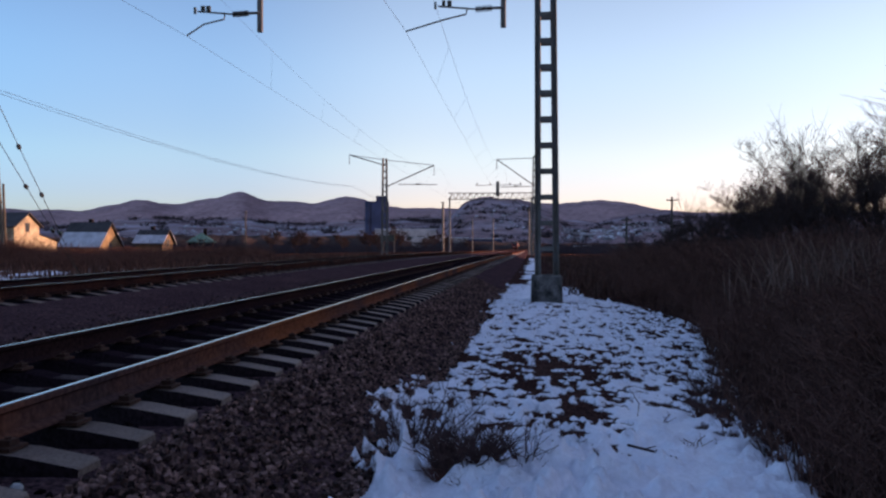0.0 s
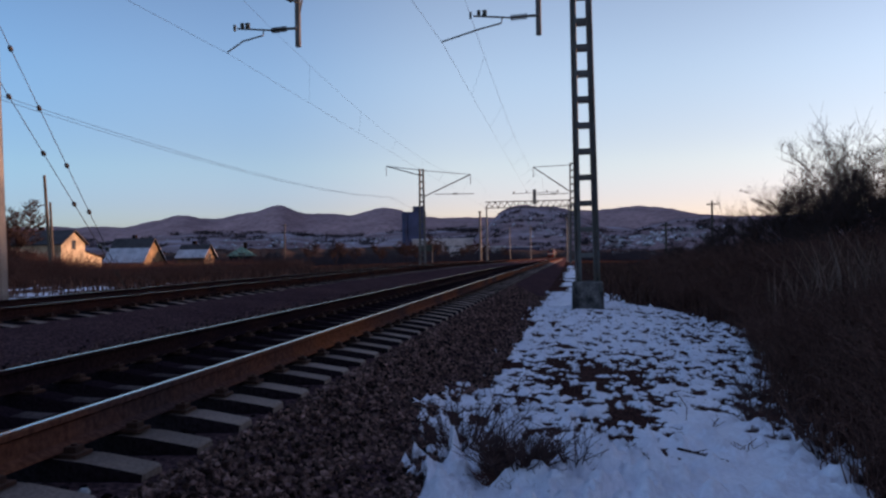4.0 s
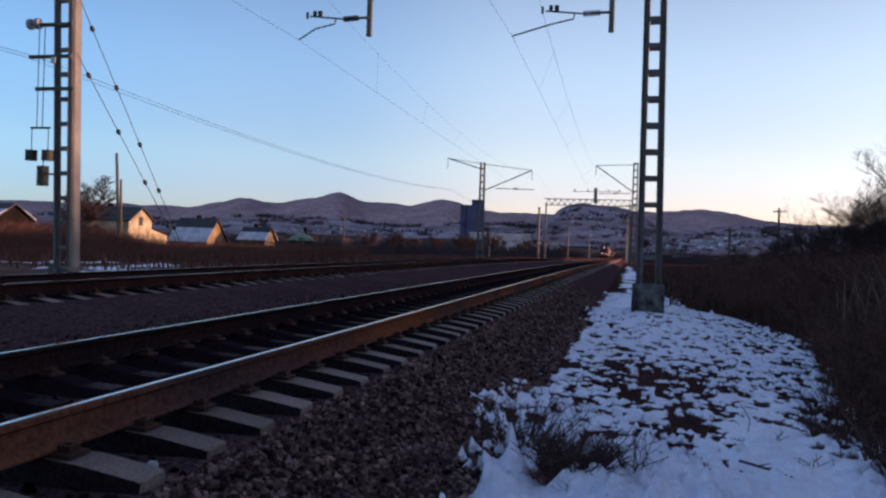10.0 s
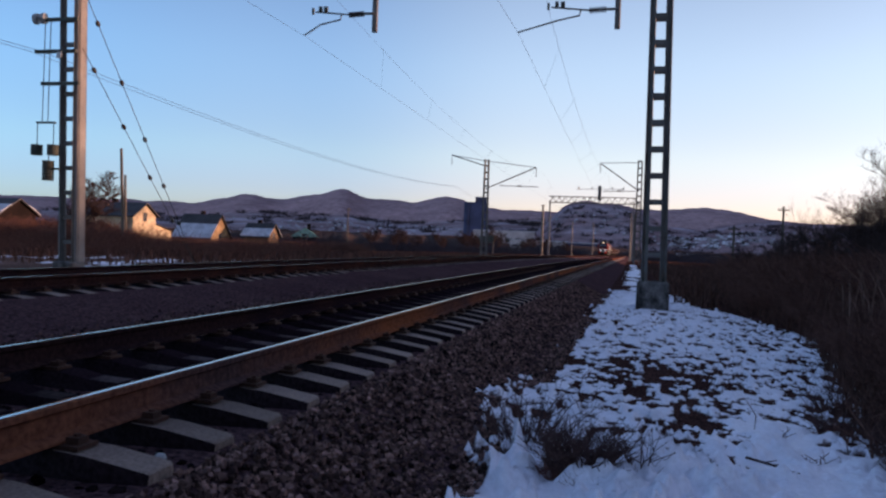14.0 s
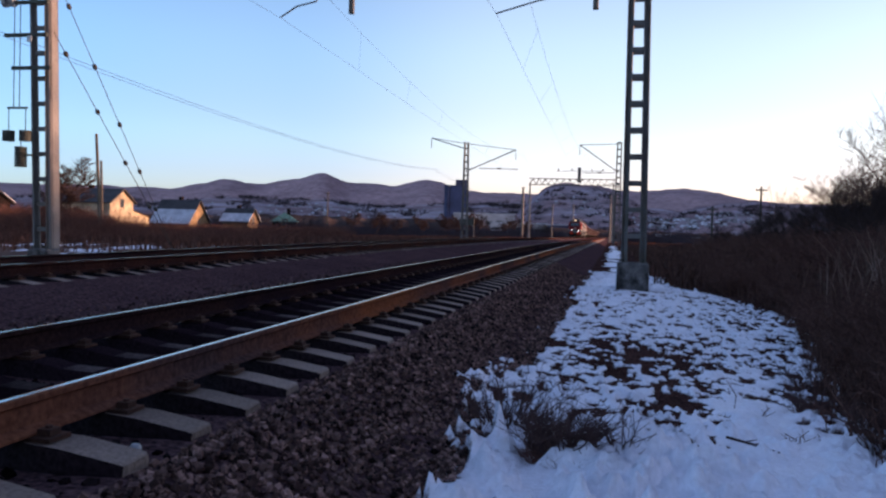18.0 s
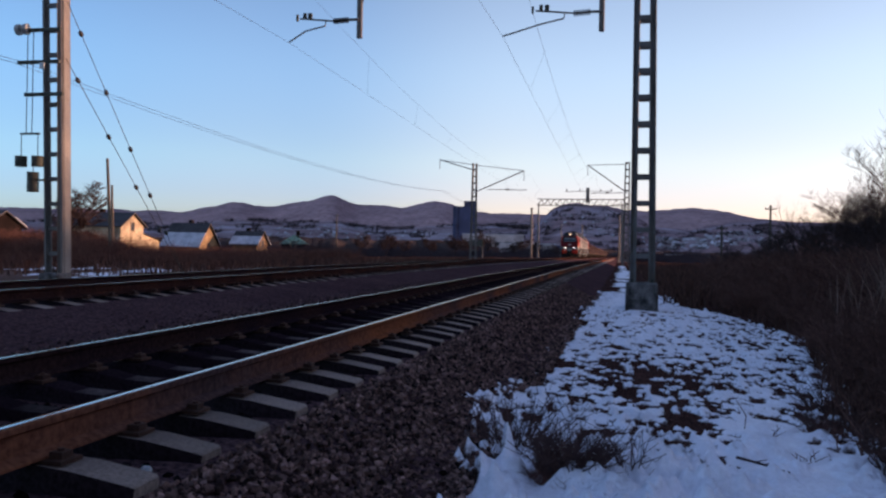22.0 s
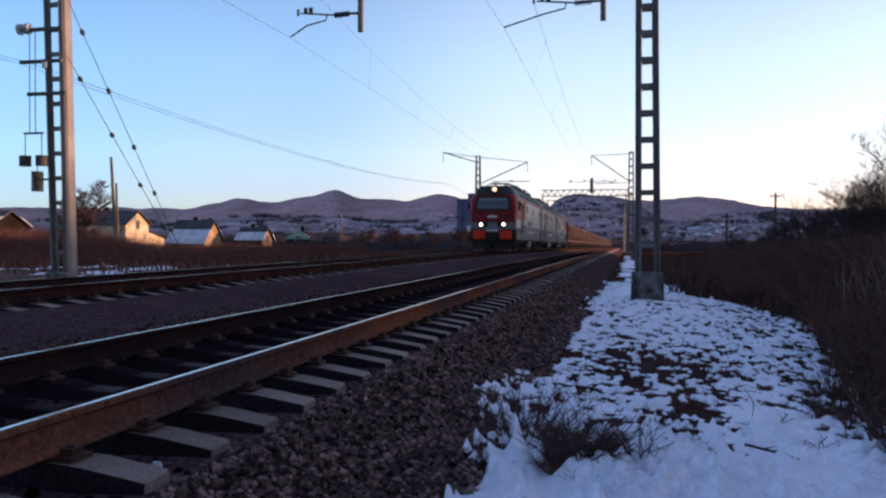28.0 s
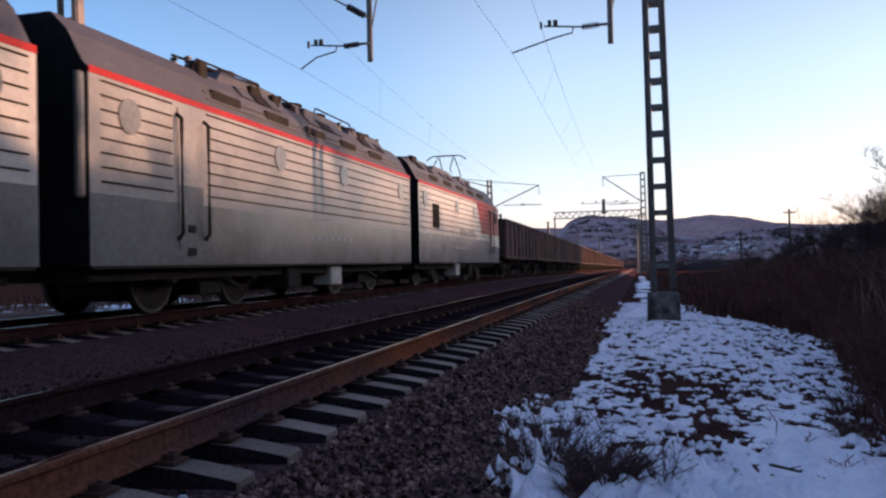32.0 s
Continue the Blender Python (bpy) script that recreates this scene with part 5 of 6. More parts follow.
# ---- small things near the camera ----
def stone_stuff(name, label, n, place, r0, r1, seed, mat=M_STONE):
    """Broken stones: boxes with pushed corners."""
    rnd = random.Random(seed)
    g = Geo()
    for i in range(n):
        x, y, z = place(rnd)
        r = rnd.uniform(r0, r1)
        q = Euler((rnd.uniform(0, 6), rnd.uniform(0, 6), rnd.uniform(0, 6))).to_matrix()
        vs = []
        for c in ((-1, -1, -1), (1, -1, -1), (1, 1, -1), (-1, 1, -1), (-1, -1, 1), (1, -1, 1), (1, 1, 1), (-1, 1, 1)):
            v = q @ Vector((c[0] * rnd.uniform(0.45, 1.0), c[1] * rnd.uniform(0.4, 0.9), c[2] * rnd.uniform(0.3, 0.8))) * r
            vs.append((x + v.x, y + v.y, z + v.z))
        g.add(vs, [(3, 2, 1, 0), (4, 5, 6, 7), (0, 1, 5, 4), (1, 2, 6, 5), (2, 3, 7, 6), (3, 0, 4, 7)])
    return tagged(part(name, g, mat), label, "ballast", kind="stuff")


def shoulder(rnd):
    y = -4.0 + 31 * rnd.random() ** 1.5
    u = rnd.uniform(-2.12, min(-0.95, snow_edge(y) + 0.05) if y > 4 else -0.95)
    z = 0.385 if u < -1.95 else 0.375 - (u + 1.95) * (0.350 / 0.72)
    return u, y, max(z, 0.03) + rnd.uniform(-0.012, 0.02)


def between(rnd):
    y = -3 + 28 * rnd.random() ** 1.3
    return rnd.uniform(-7.2, -4.5), y, 0.42 + rnd.uniform(-0.015, 0.02)


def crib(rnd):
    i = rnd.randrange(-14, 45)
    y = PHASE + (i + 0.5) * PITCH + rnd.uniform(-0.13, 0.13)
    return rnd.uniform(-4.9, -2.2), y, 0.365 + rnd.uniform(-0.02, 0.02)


stone_stuff("shoulder_stones", "loose crushed stones on the ballast shoulder", 36000, shoulder, 0.010, 0.027, 3)
stone_stuff("middle_stones", "loose crushed stones between the tracks", 9000, between, 0.012, 0.027, 4, M_MIDSTONE)
# much darker than the stones on the shoulder
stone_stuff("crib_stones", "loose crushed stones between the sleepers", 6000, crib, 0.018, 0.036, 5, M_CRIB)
lump = Geo()
lump.box((0, 0, 0.02), (0.06, 0.05, 0.04), bevel=0.015)
ob = part("ballast_stone", lump, M_GLASSINS)
ob.matrix_world = pose(-2.36, 3.72, 0.375, 8, 5, 30)
tagged(ob, "single pale stone lying on a sleeper end", "stone")


def bush(name, label, x, y, seed, n, h, w, lean, tufts=8):
    rnd = random.Random(seed)
    g, tuft = Geo(), Geo()
    z = ground_z(x, y)
    for i in range(n):
        a, r = rnd.uniform(0, 6.28), w * math.sqrt(rnd.random()) * 0.55
        p = Vector((r * math.cos(a), r * math.sin(a) * 0.7, 0))
        d = Vector((math.cos(a) * lean + rnd.gauss(0, 0.2), math.sin(a) * lean * 0.6 + rnd.gauss(0, 0.15), 1)).normalized()
        l = h * rnd.uniform(0.45, 1.0)
        pts = [p, p + d * l * 0.5, p + d * l + Vector((rnd.gauss(0, 0.06), rnd.gauss(0, 0.06), 0))]
        g.tube(pts, [0.006, 0.0045, 0.002], 4, caps=False)
        for k in range(4):
            b = pts[0].lerp(pts[2], rnd.uniform(0.3, 0.95))
            g.tube([b, b + Vector((rnd.gauss(0, 0.08), rnd.gauss(0, 0.08), rnd.uniform(0.03, 0.13)))], [0.003, 0.0015], 3, caps=False)
    for i in range(n * tufts):
        a, r = rnd.uniform(0, 6.28), w * math.sqrt(rnd.random())
        bx, by = r * math.cos(a), r * math.sin(a) * 0.75
        hh = h * rnd.uniform(0.15, 0.5) * (1 - 0.5 * r / w)
        k = rnd.uniform(0.003, 0.006)
        lx, ly = rnd.gauss(0, 0.07) + bx * 0.2, rnd.gauss(0, 0.07)
        tuft.add([(bx - k, by, 0), (bx + k, by, 0), (bx + lx, by + ly, hh)], [(0, 1, 2)])
    t = thing(name, label, "bush", pose(x, y, z), "bushes in the snow")
    part("twig_tangle", g, M_BUSH, t)
    part("dead_grass", tuft, M_DEAD, t)
    return t



bush("bare_bush", "low dark bare bush standing in the snow", -0.36, 5.46, 4, 150, 0.42, 0.25, 0.6)
bush("bare_bush", "sparse upright bare stems in the snow", -0.84, 6.3, 9, 46, 0.50, 0.38, 0.8, 2)
bush("bare_bush", "small sparse twig clump at the snow's edge", 1.68, 7.95, 21, 18, 0.34, 0.16, 0.5)
bush("bare_bush", "small sparse twig clump at the snow's edge", 1.95, 7.0, 22, 20, 0.40, 0.2, 0.5)
bush("bare_bush", "small sparse twig clump at the snow's edge", 1.98, 9.4, 23, 20, 0.42, 0.22, 0.4)
bush("bare_bush", "thin upright weed stalks in the snow", 0.03, 5.75, 12, 13, 0.40, 0.10, 0.2, 1)


def stalk(x, y, h, seed, label="single dry weed stalk standing in the snow"):
    rnd = random.Random(seed)
    g = Geo()
    z = ground_z(x, y)
    pts = [Vector((0, 0, -0.05)), Vector((rnd.gauss(0, 0.02), 0, h * 0.5)), Vector((rnd.gauss(0, 0.05), 0, h))]
    g.tube(pts, [0.007, 0.005, 0.003], 4)
    for k in range(3):
        b = pts[0].lerp(pts[2], rnd.uniform(0.4, 0.9))
        g.tube([b, b + Vector((rnd.gauss(0, 0.05), rnd.gauss(0, 0.05), 0.05))], [0.004, 0.002], 3)
    ob = part("weed_stalk", g, M_TWIG)
    ob.matrix_world = pose(x, y, z)
    return tagged(ob, label, "weed", "weed stalks")


for i, (x, y, h) in enumerate(((1.02, 7.8, 0.27), (1.22, 7.6, 0.10), (1.30, 6.75, 0.08), (1.38, 6.8, 0.11), (1.25, 6.6, 0.06), (1.9, 8.6, 0.24), (2.0, 9.0, 0.3), (0.9, 9.4, 0.2), (1.75, 6.2, 0.18), (1.85, 5.8, 0.22), (1.7, 7.3, 0.15), (0.55, 10.2, 0.18), (-0.9, 8.6, 0.25), (-0.6, 9.2, 0.2))):
    stalk(x, y, h, i)
g = Geo()
g.tube([(0.80, 6.45, 0.03), (0.95, 6.25, 0.04), (1.12, 6.15, 0.02)], [0.012, 0.010, 0.005], 5)
g.tube([(0.90, 6.32, 0.035), (1.0, 6.36, 0.05)], [0.006, 0.003], 4)
tagged(part("fallen_stick", g, M_BARK), "dark fallen stick lying on the snow", "stick")


# ---- the goods train on the second track ----
M_SILVER = material("silver_paint", (0.41, 0.405, 0.39), 0.28, 0.0, scale=0.8, grain=12, vary=0.10, bump=0.05, other=(0.32, 0.315, 0.30), spec=0.3)
M_GREYP = material("grey_paint", (0.15, 0.15, 0.147), 0.22, 0.0, scale=0.9, grain=10, vary=0.14, bump=0.05, other=(0.09, 0.09, 0.088), spec=0.5)
M_RED = material("red_paint", (0.33, 0.012, 0.010), 0.42, 0.0, scale=0.9, grain=12, vary=0.10, bump=0.04, other=(0.25, 0.010, 0.009), spec=0.18)
M_SUNBAND = material("sunlit_band_paint", (0.56, 0.52, 0.42), 0.35, 0.0, scale=0.9, grain=12, vary=0.12, bump=0.05, other=(0.44, 0.41, 0.34), spec=0.3)
# body red copied darker: shade painted into the cab front
M_SHADERED = material("shade_dark_red_paint", (0.17, 0.010, 0.013), 0.5, 0.0, scale=1.2, grain=12, vary=0.2, bump=0.04, other=(0.10, 0.008, 0.010), spec=0.1)
M_BUFFER = material("signal_red_paint", (0.60, 0.030, 0.015), 0.5, 0.0, scale=1.5, grain=20, vary=0.1, bump=0.05, other=(0.5, 0.025, 0.012), spec=0.1)
M_ROOF = material("roof_grey", (0.070, 0.070, 0.082), 0.6, 0.0, scale=1.0, grain=14, vary=0.2, bump=0.1, other=(0.045, 0.045, 0.052))
M_CAP = material("cab_roof_grey", (0.035, 0.035, 0.038), 0.65, 0.0, scale=1.0, grain=14, vary=0.2, bump=0.1, other=(0.025, 0.025, 0.028), spec=0.2)
M_UNDER = material("underframe_black", (0.016, 0.014, 0.013), 0.75, 0.2, scale=2.0, grain=20, vary=0.3, other=(0.026, 0.021, 0.017), spec=0.1)
M_WHEEL = material("wheel_steel", (0.018, 0.015, 0.014), 0.7, 0.0, scale=4.0, grain=30, other=(0.028, 0.022, 0.019), spec=0.1)
M_TYRE = material("bright_tyre_steel", (0.05, 0.047, 0.045), 0.4, 0.6, scale=4.0, grain=30, bump=0.05, other=(0.08, 0.075, 0.07))
M_WINDOW = material("dark_window_glass", (0.012, 0.016, 0.024), 0.04, 0.0, scale=1, grain=5, vary=0.05, bump=0.0, spec=0.9)
M_PANE = material("cab_pane", (0.10, 0.14, 0.14), 0.15, 0.0, scale=1, grain=5, vary=0.05, bump=0.0, spec=0.3)
M_RUBBER = material("gangway_rubber", (0.012, 0.012, 0.014), 0.9, 0.0, scale=3, grain=20, spec=0.1)
M_MARK = material("pale_lettering", (0.55, 0.53, 0.50), 0.5, 0.0, scale=5, grain=30, vary=0.05, bump=0.0)
M_LAMP = glow("lit_headlamp", (1.0, 0.97, 0.95), 2.4)
M_BRASS = material("polished_reflector", (0.72, 0.52, 0.30), 0.3, 0.9, scale=4, grain=20, vary=0.1, bump=0.05)
M_SEARCH = glow("lit_searchlight", (1.0, 0.82, 0.60), 1.1)
# posts painted paler than the panels, as if the sun caught them
M_POST = material("sunlit_wagon_post", (0.22, 0.125, 0.10), 0.75, scale=0.9, grain=12, vary=0.3, other=(0.12, 0.065, 0.052), per_object=0.3)
# darker copy of the grey paint, with the front's shade put into its colour
M_BAND = material("shade_dark_band_grey", (0.085, 0.09, 0.105), 0.4, 0.0, scale=0.9, grain=10, vary=0.14, bump=0.05, other=(0.06, 0.063, 0.075), spec=0.3)
M_DULL = material("dulled_silver_paint", (0.255, 0.25, 0.24), 0.28, 0.0, scale=0.8, grain=12, vary=0.12, bump=0.05, other=(0.185, 0.18, 0.175), spec=0.4)
M_GONDOLA = [material("wagon_brown", (0.070, 0.028, 0.023), 0.75, scale=0.7, grain=12, vary=0.3, other=(0.046, 0.021, 0.019)),
             material("wagon_rust", (0.105, 0.042, 0.030), 0.8, scale=0.7, grain=12, vary=0.3, other=(0.066, 0.031, 0.025)),
             material("wagon_olive", (0.066, 0.034, 0.026), 0.75, scale=0.7, grain=12, vary=0.3, other=(0.044, 0.025, 0.021))]


def wheelset_mesh(r):
    w = Geo()
    w.tube([(-0.95, 0, 0), (0.95, 0, 0)], 0.09, 8)
    for s in (-1, 1):
        w.disc((s * 0.80, 0, 0), (1, 0, 0), r - 0.06, 0.115, 24)
        w.disc((s * 0.80, 0, 0), (1, 0, 0), r, 0.10, 28, 1)
        w.disc((s * 0.735, 0, 0), (1, 0, 0), r + 0.025, 0.03, 28)
        w.disc((s * 0.86, 0, 0), (1, 0, 0), 0.17, 0.10, 12)
        for k in range(5):
            a = 2 * math.pi * k / 5
            w.beam((s * 0.845, 0.15 * math.cos(a), 0.15 * math.sin(a)), (s * 0.845, (r - 0.1) * math.cos(a), (r - 0.1) * math.sin(a)), 0.03, 0.07)
    return w.mesh("wheelset", [M_WHEEL, M_TYRE])


LOCO_WHEEL, WAGON_WHEEL = wheelset_mesh(0.625), wheelset_mesh(0.475)


def bogie(parent, y, base, r, wheel, loco):
    """Side frames, springs and axle boxes; the wheelsets turn in it."""
    g = Geo()
    for s in (-1, 1):
        x = s * 1.05
        g.box((x, y, r + 0.12), (0.14, base + 0.9, 0.24), bevel=0.04)
        g.box((x, y, r - 0.18), (0.12, 0.75, 0.34))
        for k in (-1, 1):
            yy = y + k * base / 2
            g.box((x + s * 0.05, yy, r), (0.26, 0.34, 0.34), bevel=0.05)
            g.disc((x + s * 0.2, yy, r), (1, 0, 0), 0.13, 0.06, 12)
            for o in (-0.32, 0.32):
                g.tube([(x + s * 0.06, yy + o, r - 0.06), (x + s * 0.06, yy + o, r + 0.36)], 0.09, 8)
        if loco:
            g.beam((x + s * 0.1, y - base * 0.3, r + 0.3), (x + s * 0.1, y + base * 0.35, r - 0.25), 0.07, 0.09)
            g.box((x + s * 0.14, y + 0.25, r + 0.22), (0.16, 0.5, 0.2))
    g.box((0, y, r + 0.1), (2.1, 0.5, 0.3))
    # solid dark blocks added to close the view between the wheels
    if loco:
        for k in (-1, 1):
            g.box((0, y + k * base / 2, r + 0.02), (1.36, 1.15, 0.86), bevel=0.12)
        g.box((0, y, r + 0.15), (1.3, base + 2.0, 0.34), bevel=0.05)
    b = part("bogie_frame", g, M_UNDER, parent)
    sets = []
    for k in (-1, 1):
        place = (0, y + k * base / 2, r)
        sets.append((part("wheelset", wheel, None, b, at=pose(*place)), place, r))
    return sets


SPIN = []


def side_face(g, pts, s, x, t=0.012, mi=0):
    """A flat panel of outline (y, z) on the side s, standing t proud of x."""
    n = len(pts)
    vs = [(s * x, y, z) for y, z in pts] + [(s * (x + t), y, z) for y, z in pts]
    fs = [tuple(range(n)), tuple(range(2 * n - 1, n - 1, -1))] + [(i + n, (i + 1) % n + n, (i + 1) % n, i) for i in range(n)]
    g.add(vs, fs, mi)


LEN = 15.75                            # body length of one section
BODY = [(-1.55, 0.80), (-1.55, 3.56), (-1.46, 3.66), (-1.22, 4.12), (-0.95, 4.40), (0.95, 4.40), (1.22, 4.12), (1.46, 3.66), (1.55, 3.56), (1.55, 0.80)]


def roof_gear(t, kind):
    """Blowers, insulators, pipes and boxes on the roof."""
    rnd = random.Random(kind * 7 + 3)
    for a, b, top in ((4.3, 7.6, 4.58), (8.0, 11.4, 4.62), (11.8, 14.9, 4.56)) if kind != 1 else ((4.6, 7.6, 4.66), (8.0, 11.4, 4.62), (11.8, 14.9, 4.60)):
        vs = [(-0.94, a, 4.40), (0.94, a, 4.40), (0.94, b, 4.40), (-0.94, b, 4.40), (-0.86, a + 0.35, top), (0.86, a + 0.35, top), (0.86, b - 0.35, top), (-0.86, b - 0.35, top)]
        part("roof_monitor", Geo().add(vs, [(3, 2, 1, 0), (4, 5, 6, 7), (0, 1, 5, 4), (1, 2, 6, 5), (2, 3, 7, 6), (3, 0, 4, 7)]), M_ROOF, t, "grey roof monitor")
        for y in (a + 0.9, b - 1.0):
            part("roof_fan", Geo().disc((0.45, y, top + 0.04), (0, 0, 1), 0.36, 0.14, 16), M_UNDER, t)
        for s in (-1, 1):
            for k in range(3):
                y = a + 0.55 + k * (b - a - 1.1) / 3
                l = (b - a - 1.1) / 3 - 0.12
                g = Geo()
                g.add([(s * 1.225, y, 4.16), (s * 1.225, y + l, 4.16), (s * 1.02, y + l, 4.40), (s * 1.02, y, 4.40), (s * 1.16, y, 4.14), (s * 1.16, y + l, 4.14), (s * 0.96, y + l, 4.38), (s * 0.96, y, 4.38)], [(0, 1, 2, 3), (7, 6, 5, 4), (0, 4, 5, 1), (1, 5, 6, 2), (2, 6, 7, 3), (3, 7, 4, 0)])
                part("roof_louvre", g, M_UNDER if (k + int(a)) % 2 else M_ROOF, t)
    for y in (3.9, 7.8, 11.6, 14.9):
        for x in (0.45, 0.75):
            g = Geo()
            insulator(g, (x, y, 4.42), (x, y, 4.72), 0.07, 4)
            part("roof_insulator", g, M_INSUL, t)
    g = Geo()
    g.tube([(0.6, 3.6, 4.68), (0.7, 6.5, 4.74), (0.6, 9.5, 4.70), (0.7, 14.9, 4.68)], 0.025, 6)
    part("roof_busbar", g, M_UNDER, t)
    g = Geo()
    for s in (-1, 1):
        for x, z in ((1.41, 3.78), (1.34, 3.92)):
            g.tube([(s * x, 3.4, z), (s * x, LEN - 0.4, z)], 0.02, 5)
    part("roof_rail", g, M_ROOF, t)
    for i in range(11):
        y = 3.9 + i * 1.02 + rnd.uniform(-0.2, 0.2)
        x = rnd.choice((0.95, 1.02, 0.72)) * rnd.choice((-1, 1, 1))
        part("roof_box", Geo().box((x * 0.92, y, 4.44), (rnd.uniform(0.16, 0.28), rnd.uniform(0.22, 0.6), rnd.uniform(0.2, 0.36)), bevel=0.03), rnd.choice((M_UNDER, M_UNDER, M_ROOF)), t)
    g = Geo()
    g.tube([(0.98, 3.5, 4.2), (0.98, 3.8, 4.62), (0.98, 6.2, 4.66), (0.98, 6.5, 4.3)], 0.022, 5)
    g.tube([(0.9, 9.2, 4.3), (0.9, 9.6, 4.74), (0.9, 12.0, 4.72), (0.9, 12.4, 4.3)], 0.022, 5)
    part("roof_conduit", g, M_UNDER, t)
    for y in (4.2, 6.4, 8.5, 10.7, 12.9):
        for s in (-1, 1):
            part("roof_vent", Geo().box((s * 1.34, y, 3.90), (0.08, 1.1, 0.2), bevel=0.02), M_UNDER, t)


def pantograph(t, y, up):
    g = Geo()
    for s in (-1, 1):
        g.beam((s * 0.55, y - 0.7, 4.48), (s * 0.55, y + 0.7, 4.48), 0.06, 0.06)
        insulator(g, (s * 0.55, y - 0.6, 4.2), (s * 0.55, y - 0.6, 4.48), 0.10, 3)
        insulator(g, (s * 0.55, y + 0.6, 4.2), (s * 0.55, y + 0.6, 4.48), 0.10, 3)
    kz, kw = (5.05, 5.72) if up else (4.56, 4.64)
    for s in (-1, 1):
        for k in (-1, 1):
            g.tube([(s * 0.5, y + k * 0.6, 4.5), (s * 0.42, y + k * 1.05, kz), (s * 0.36, y + k * 0.12, kw)], 0.025, 5)
    g.tube([(-0.95, y, kw - 0.12), (-0.65, y, kw + 0.06), (0.65, y, kw + 0.06), (0.95, y, kw - 0.12)], 0.03, 5)
    g.tube([(-0.5, y + 0.25, kw + 0.03), (0.5, y + 0.25, kw + 0.03)], 0.03, 5)
    part("pantograph", g, M_UNDER, t, "raised pantograph" if up else "folded pantograph")


def loco_section(name, label, cab, kind):
    """One section of the electric locomotive: y runs back from its front corner, z up from the rail."""
    t = thing(name, label, "locomotive", group="locomotive sections")
    g = Geo().prism(BODY, 0.95 if cab else 0.0, LEN)
    for i in range(len(g.f)):
        g.m[i] = 1 if i - 2 in (1, 2, 3, 4, 5, 6, 7) else 2 if i == 1 or (i == 0 and not cab) else 0
    if cab:
        g.prism([(-1.55, 0.80), (-1.55, 3.50), (-1.50, 3.53), (1.50, 3.53), (1.55, 3.50), (1.55, 0.80)], 0.50, 0.95)
    skin = M_DULL if kind == 1 else M_SILVER
    part("body", g, [skin, M_ROOF, M_RUBBER], t)
    y0 = 0.495 if cab else 0.02
    for s in (-1, 1):
        g = Geo()
        side_face(g, [(y0, 0.80), (LEN - 0.02, 0.80), (LEN - 0.02, 1.82), (y0, 1.82)], s, 1.55, 0.006)
        part("lower_side_panel", g, M_GREYP, t)
        g = Geo()
        side_face(g, [(0.96 if cab else 0.0, 3.50), (LEN, 3.50), (LEN, 3.60), (0.96 if cab else 0.0, 3.60)], s, 1.551, 0.012)
        part("red_stripe", g, M_RED, t)
        if cab:
            g = Geo()
            side_face(g, [(0.495, 2.12), (4.95, 2.12), (5.15, 2.45), (5.55, 3.05), (6.05, 3.53), (0.495, 3.53)], s, 1.55, 0.008)
            part("red_side_panel", g, M_RED, t)
            # sunlight on the silver band, painted as a lighter cream panel
            side_face(g := Geo(), [(0.495, 1.60), (2.40, 1.60), (2.40, 2.12), (0.495, 2.12)], s, 1.557, 0.006)
            part("cream_side_band", g, M_SUNBAND, t, "band below the cab window, painted cream as if sunlit")
            g = Geo()
            side_face(g, [(1.12, 2.78), (1.52, 2.78), (1.52, 3.38), (1.12, 3.38)], s, 1.556, 0.012)
            w = part("cab_side_window", g, M_PANE, t)
            g = Geo()
            for a, b in (((1.08, 2.74), (1.56, 2.78)), ((1.08, 3.38), (1.56, 3.42)), ((1.08, 2.74), (1.12, 3.42)), ((1.52, 2.74), (1.56, 3.42))):
                side_face(g, [a, (b[0], a[1]), b, (a[0], b[1])], s, 1.556, 0.02)
            part("frame", g, M_UNDER, w)
            g = Geo().box((s * 1.72, 0.66, 3.02), (0.10, 0.22, 0.52), bevel=0.03)
            g.tube([(s * 1.5, 0.66, 3.2), (s * 1.72, 0.66, 3.2)], 0.02, 5)
            part("mirror", g, M_UNDER, t)
            side_face(g := Geo(), [(2.02, 3.12), (2.22, 3.12), (2.25, 3.22), (2.02, 3.24)], s, 1.562, 0.006)
            part("emblem", g, M_MARK, t)
            g = Geo()
            side_face(g, [(6.3, 1.88), (9.4, 1.88), (9.4, 2.16), (6.7, 2.16)], s, 1.55, 0.007)
            part("grey_side_panel", g, M_GREYP, t)
            if kind == 2:
                # side window, filled in near-black
                side_face(g := Geo(), [(13.0, 2.05), (13.9, 2.05), (13.9, 2.92), (13.0, 2.92)], s, 1.564, 0.016)
                part("side_window", g, M_RUBBER, t, "dark side window")
        for i in range(8):
            z = 1.98 + i * 0.205
            g = Geo()
            if cab:
                spans = [(3.45, 15.6)]
            else:
                spans = [(0.25, 2.05), (3.12, 15.6)]
            for a, b in spans:
                side_face(g, [(a, z), (b, z), (b, z + 0.028), (a, z + 0.028)], s, 1.552, 0.010)
            part("side_rib", g, M_UNDER, t, "dark horizontal rib line")
        dy = 2.80 if cab else 2.58
        g = Geo()
        side_face(g, [(dy - 0.38, 2.12), (dy + 0.38, 2.12), (dy + 0.38, 3.40), (dy - 0.38, 3.40)], s, 1.560, 0.010)
        d = part("side_door", g, M_RED if cab else skin, t)
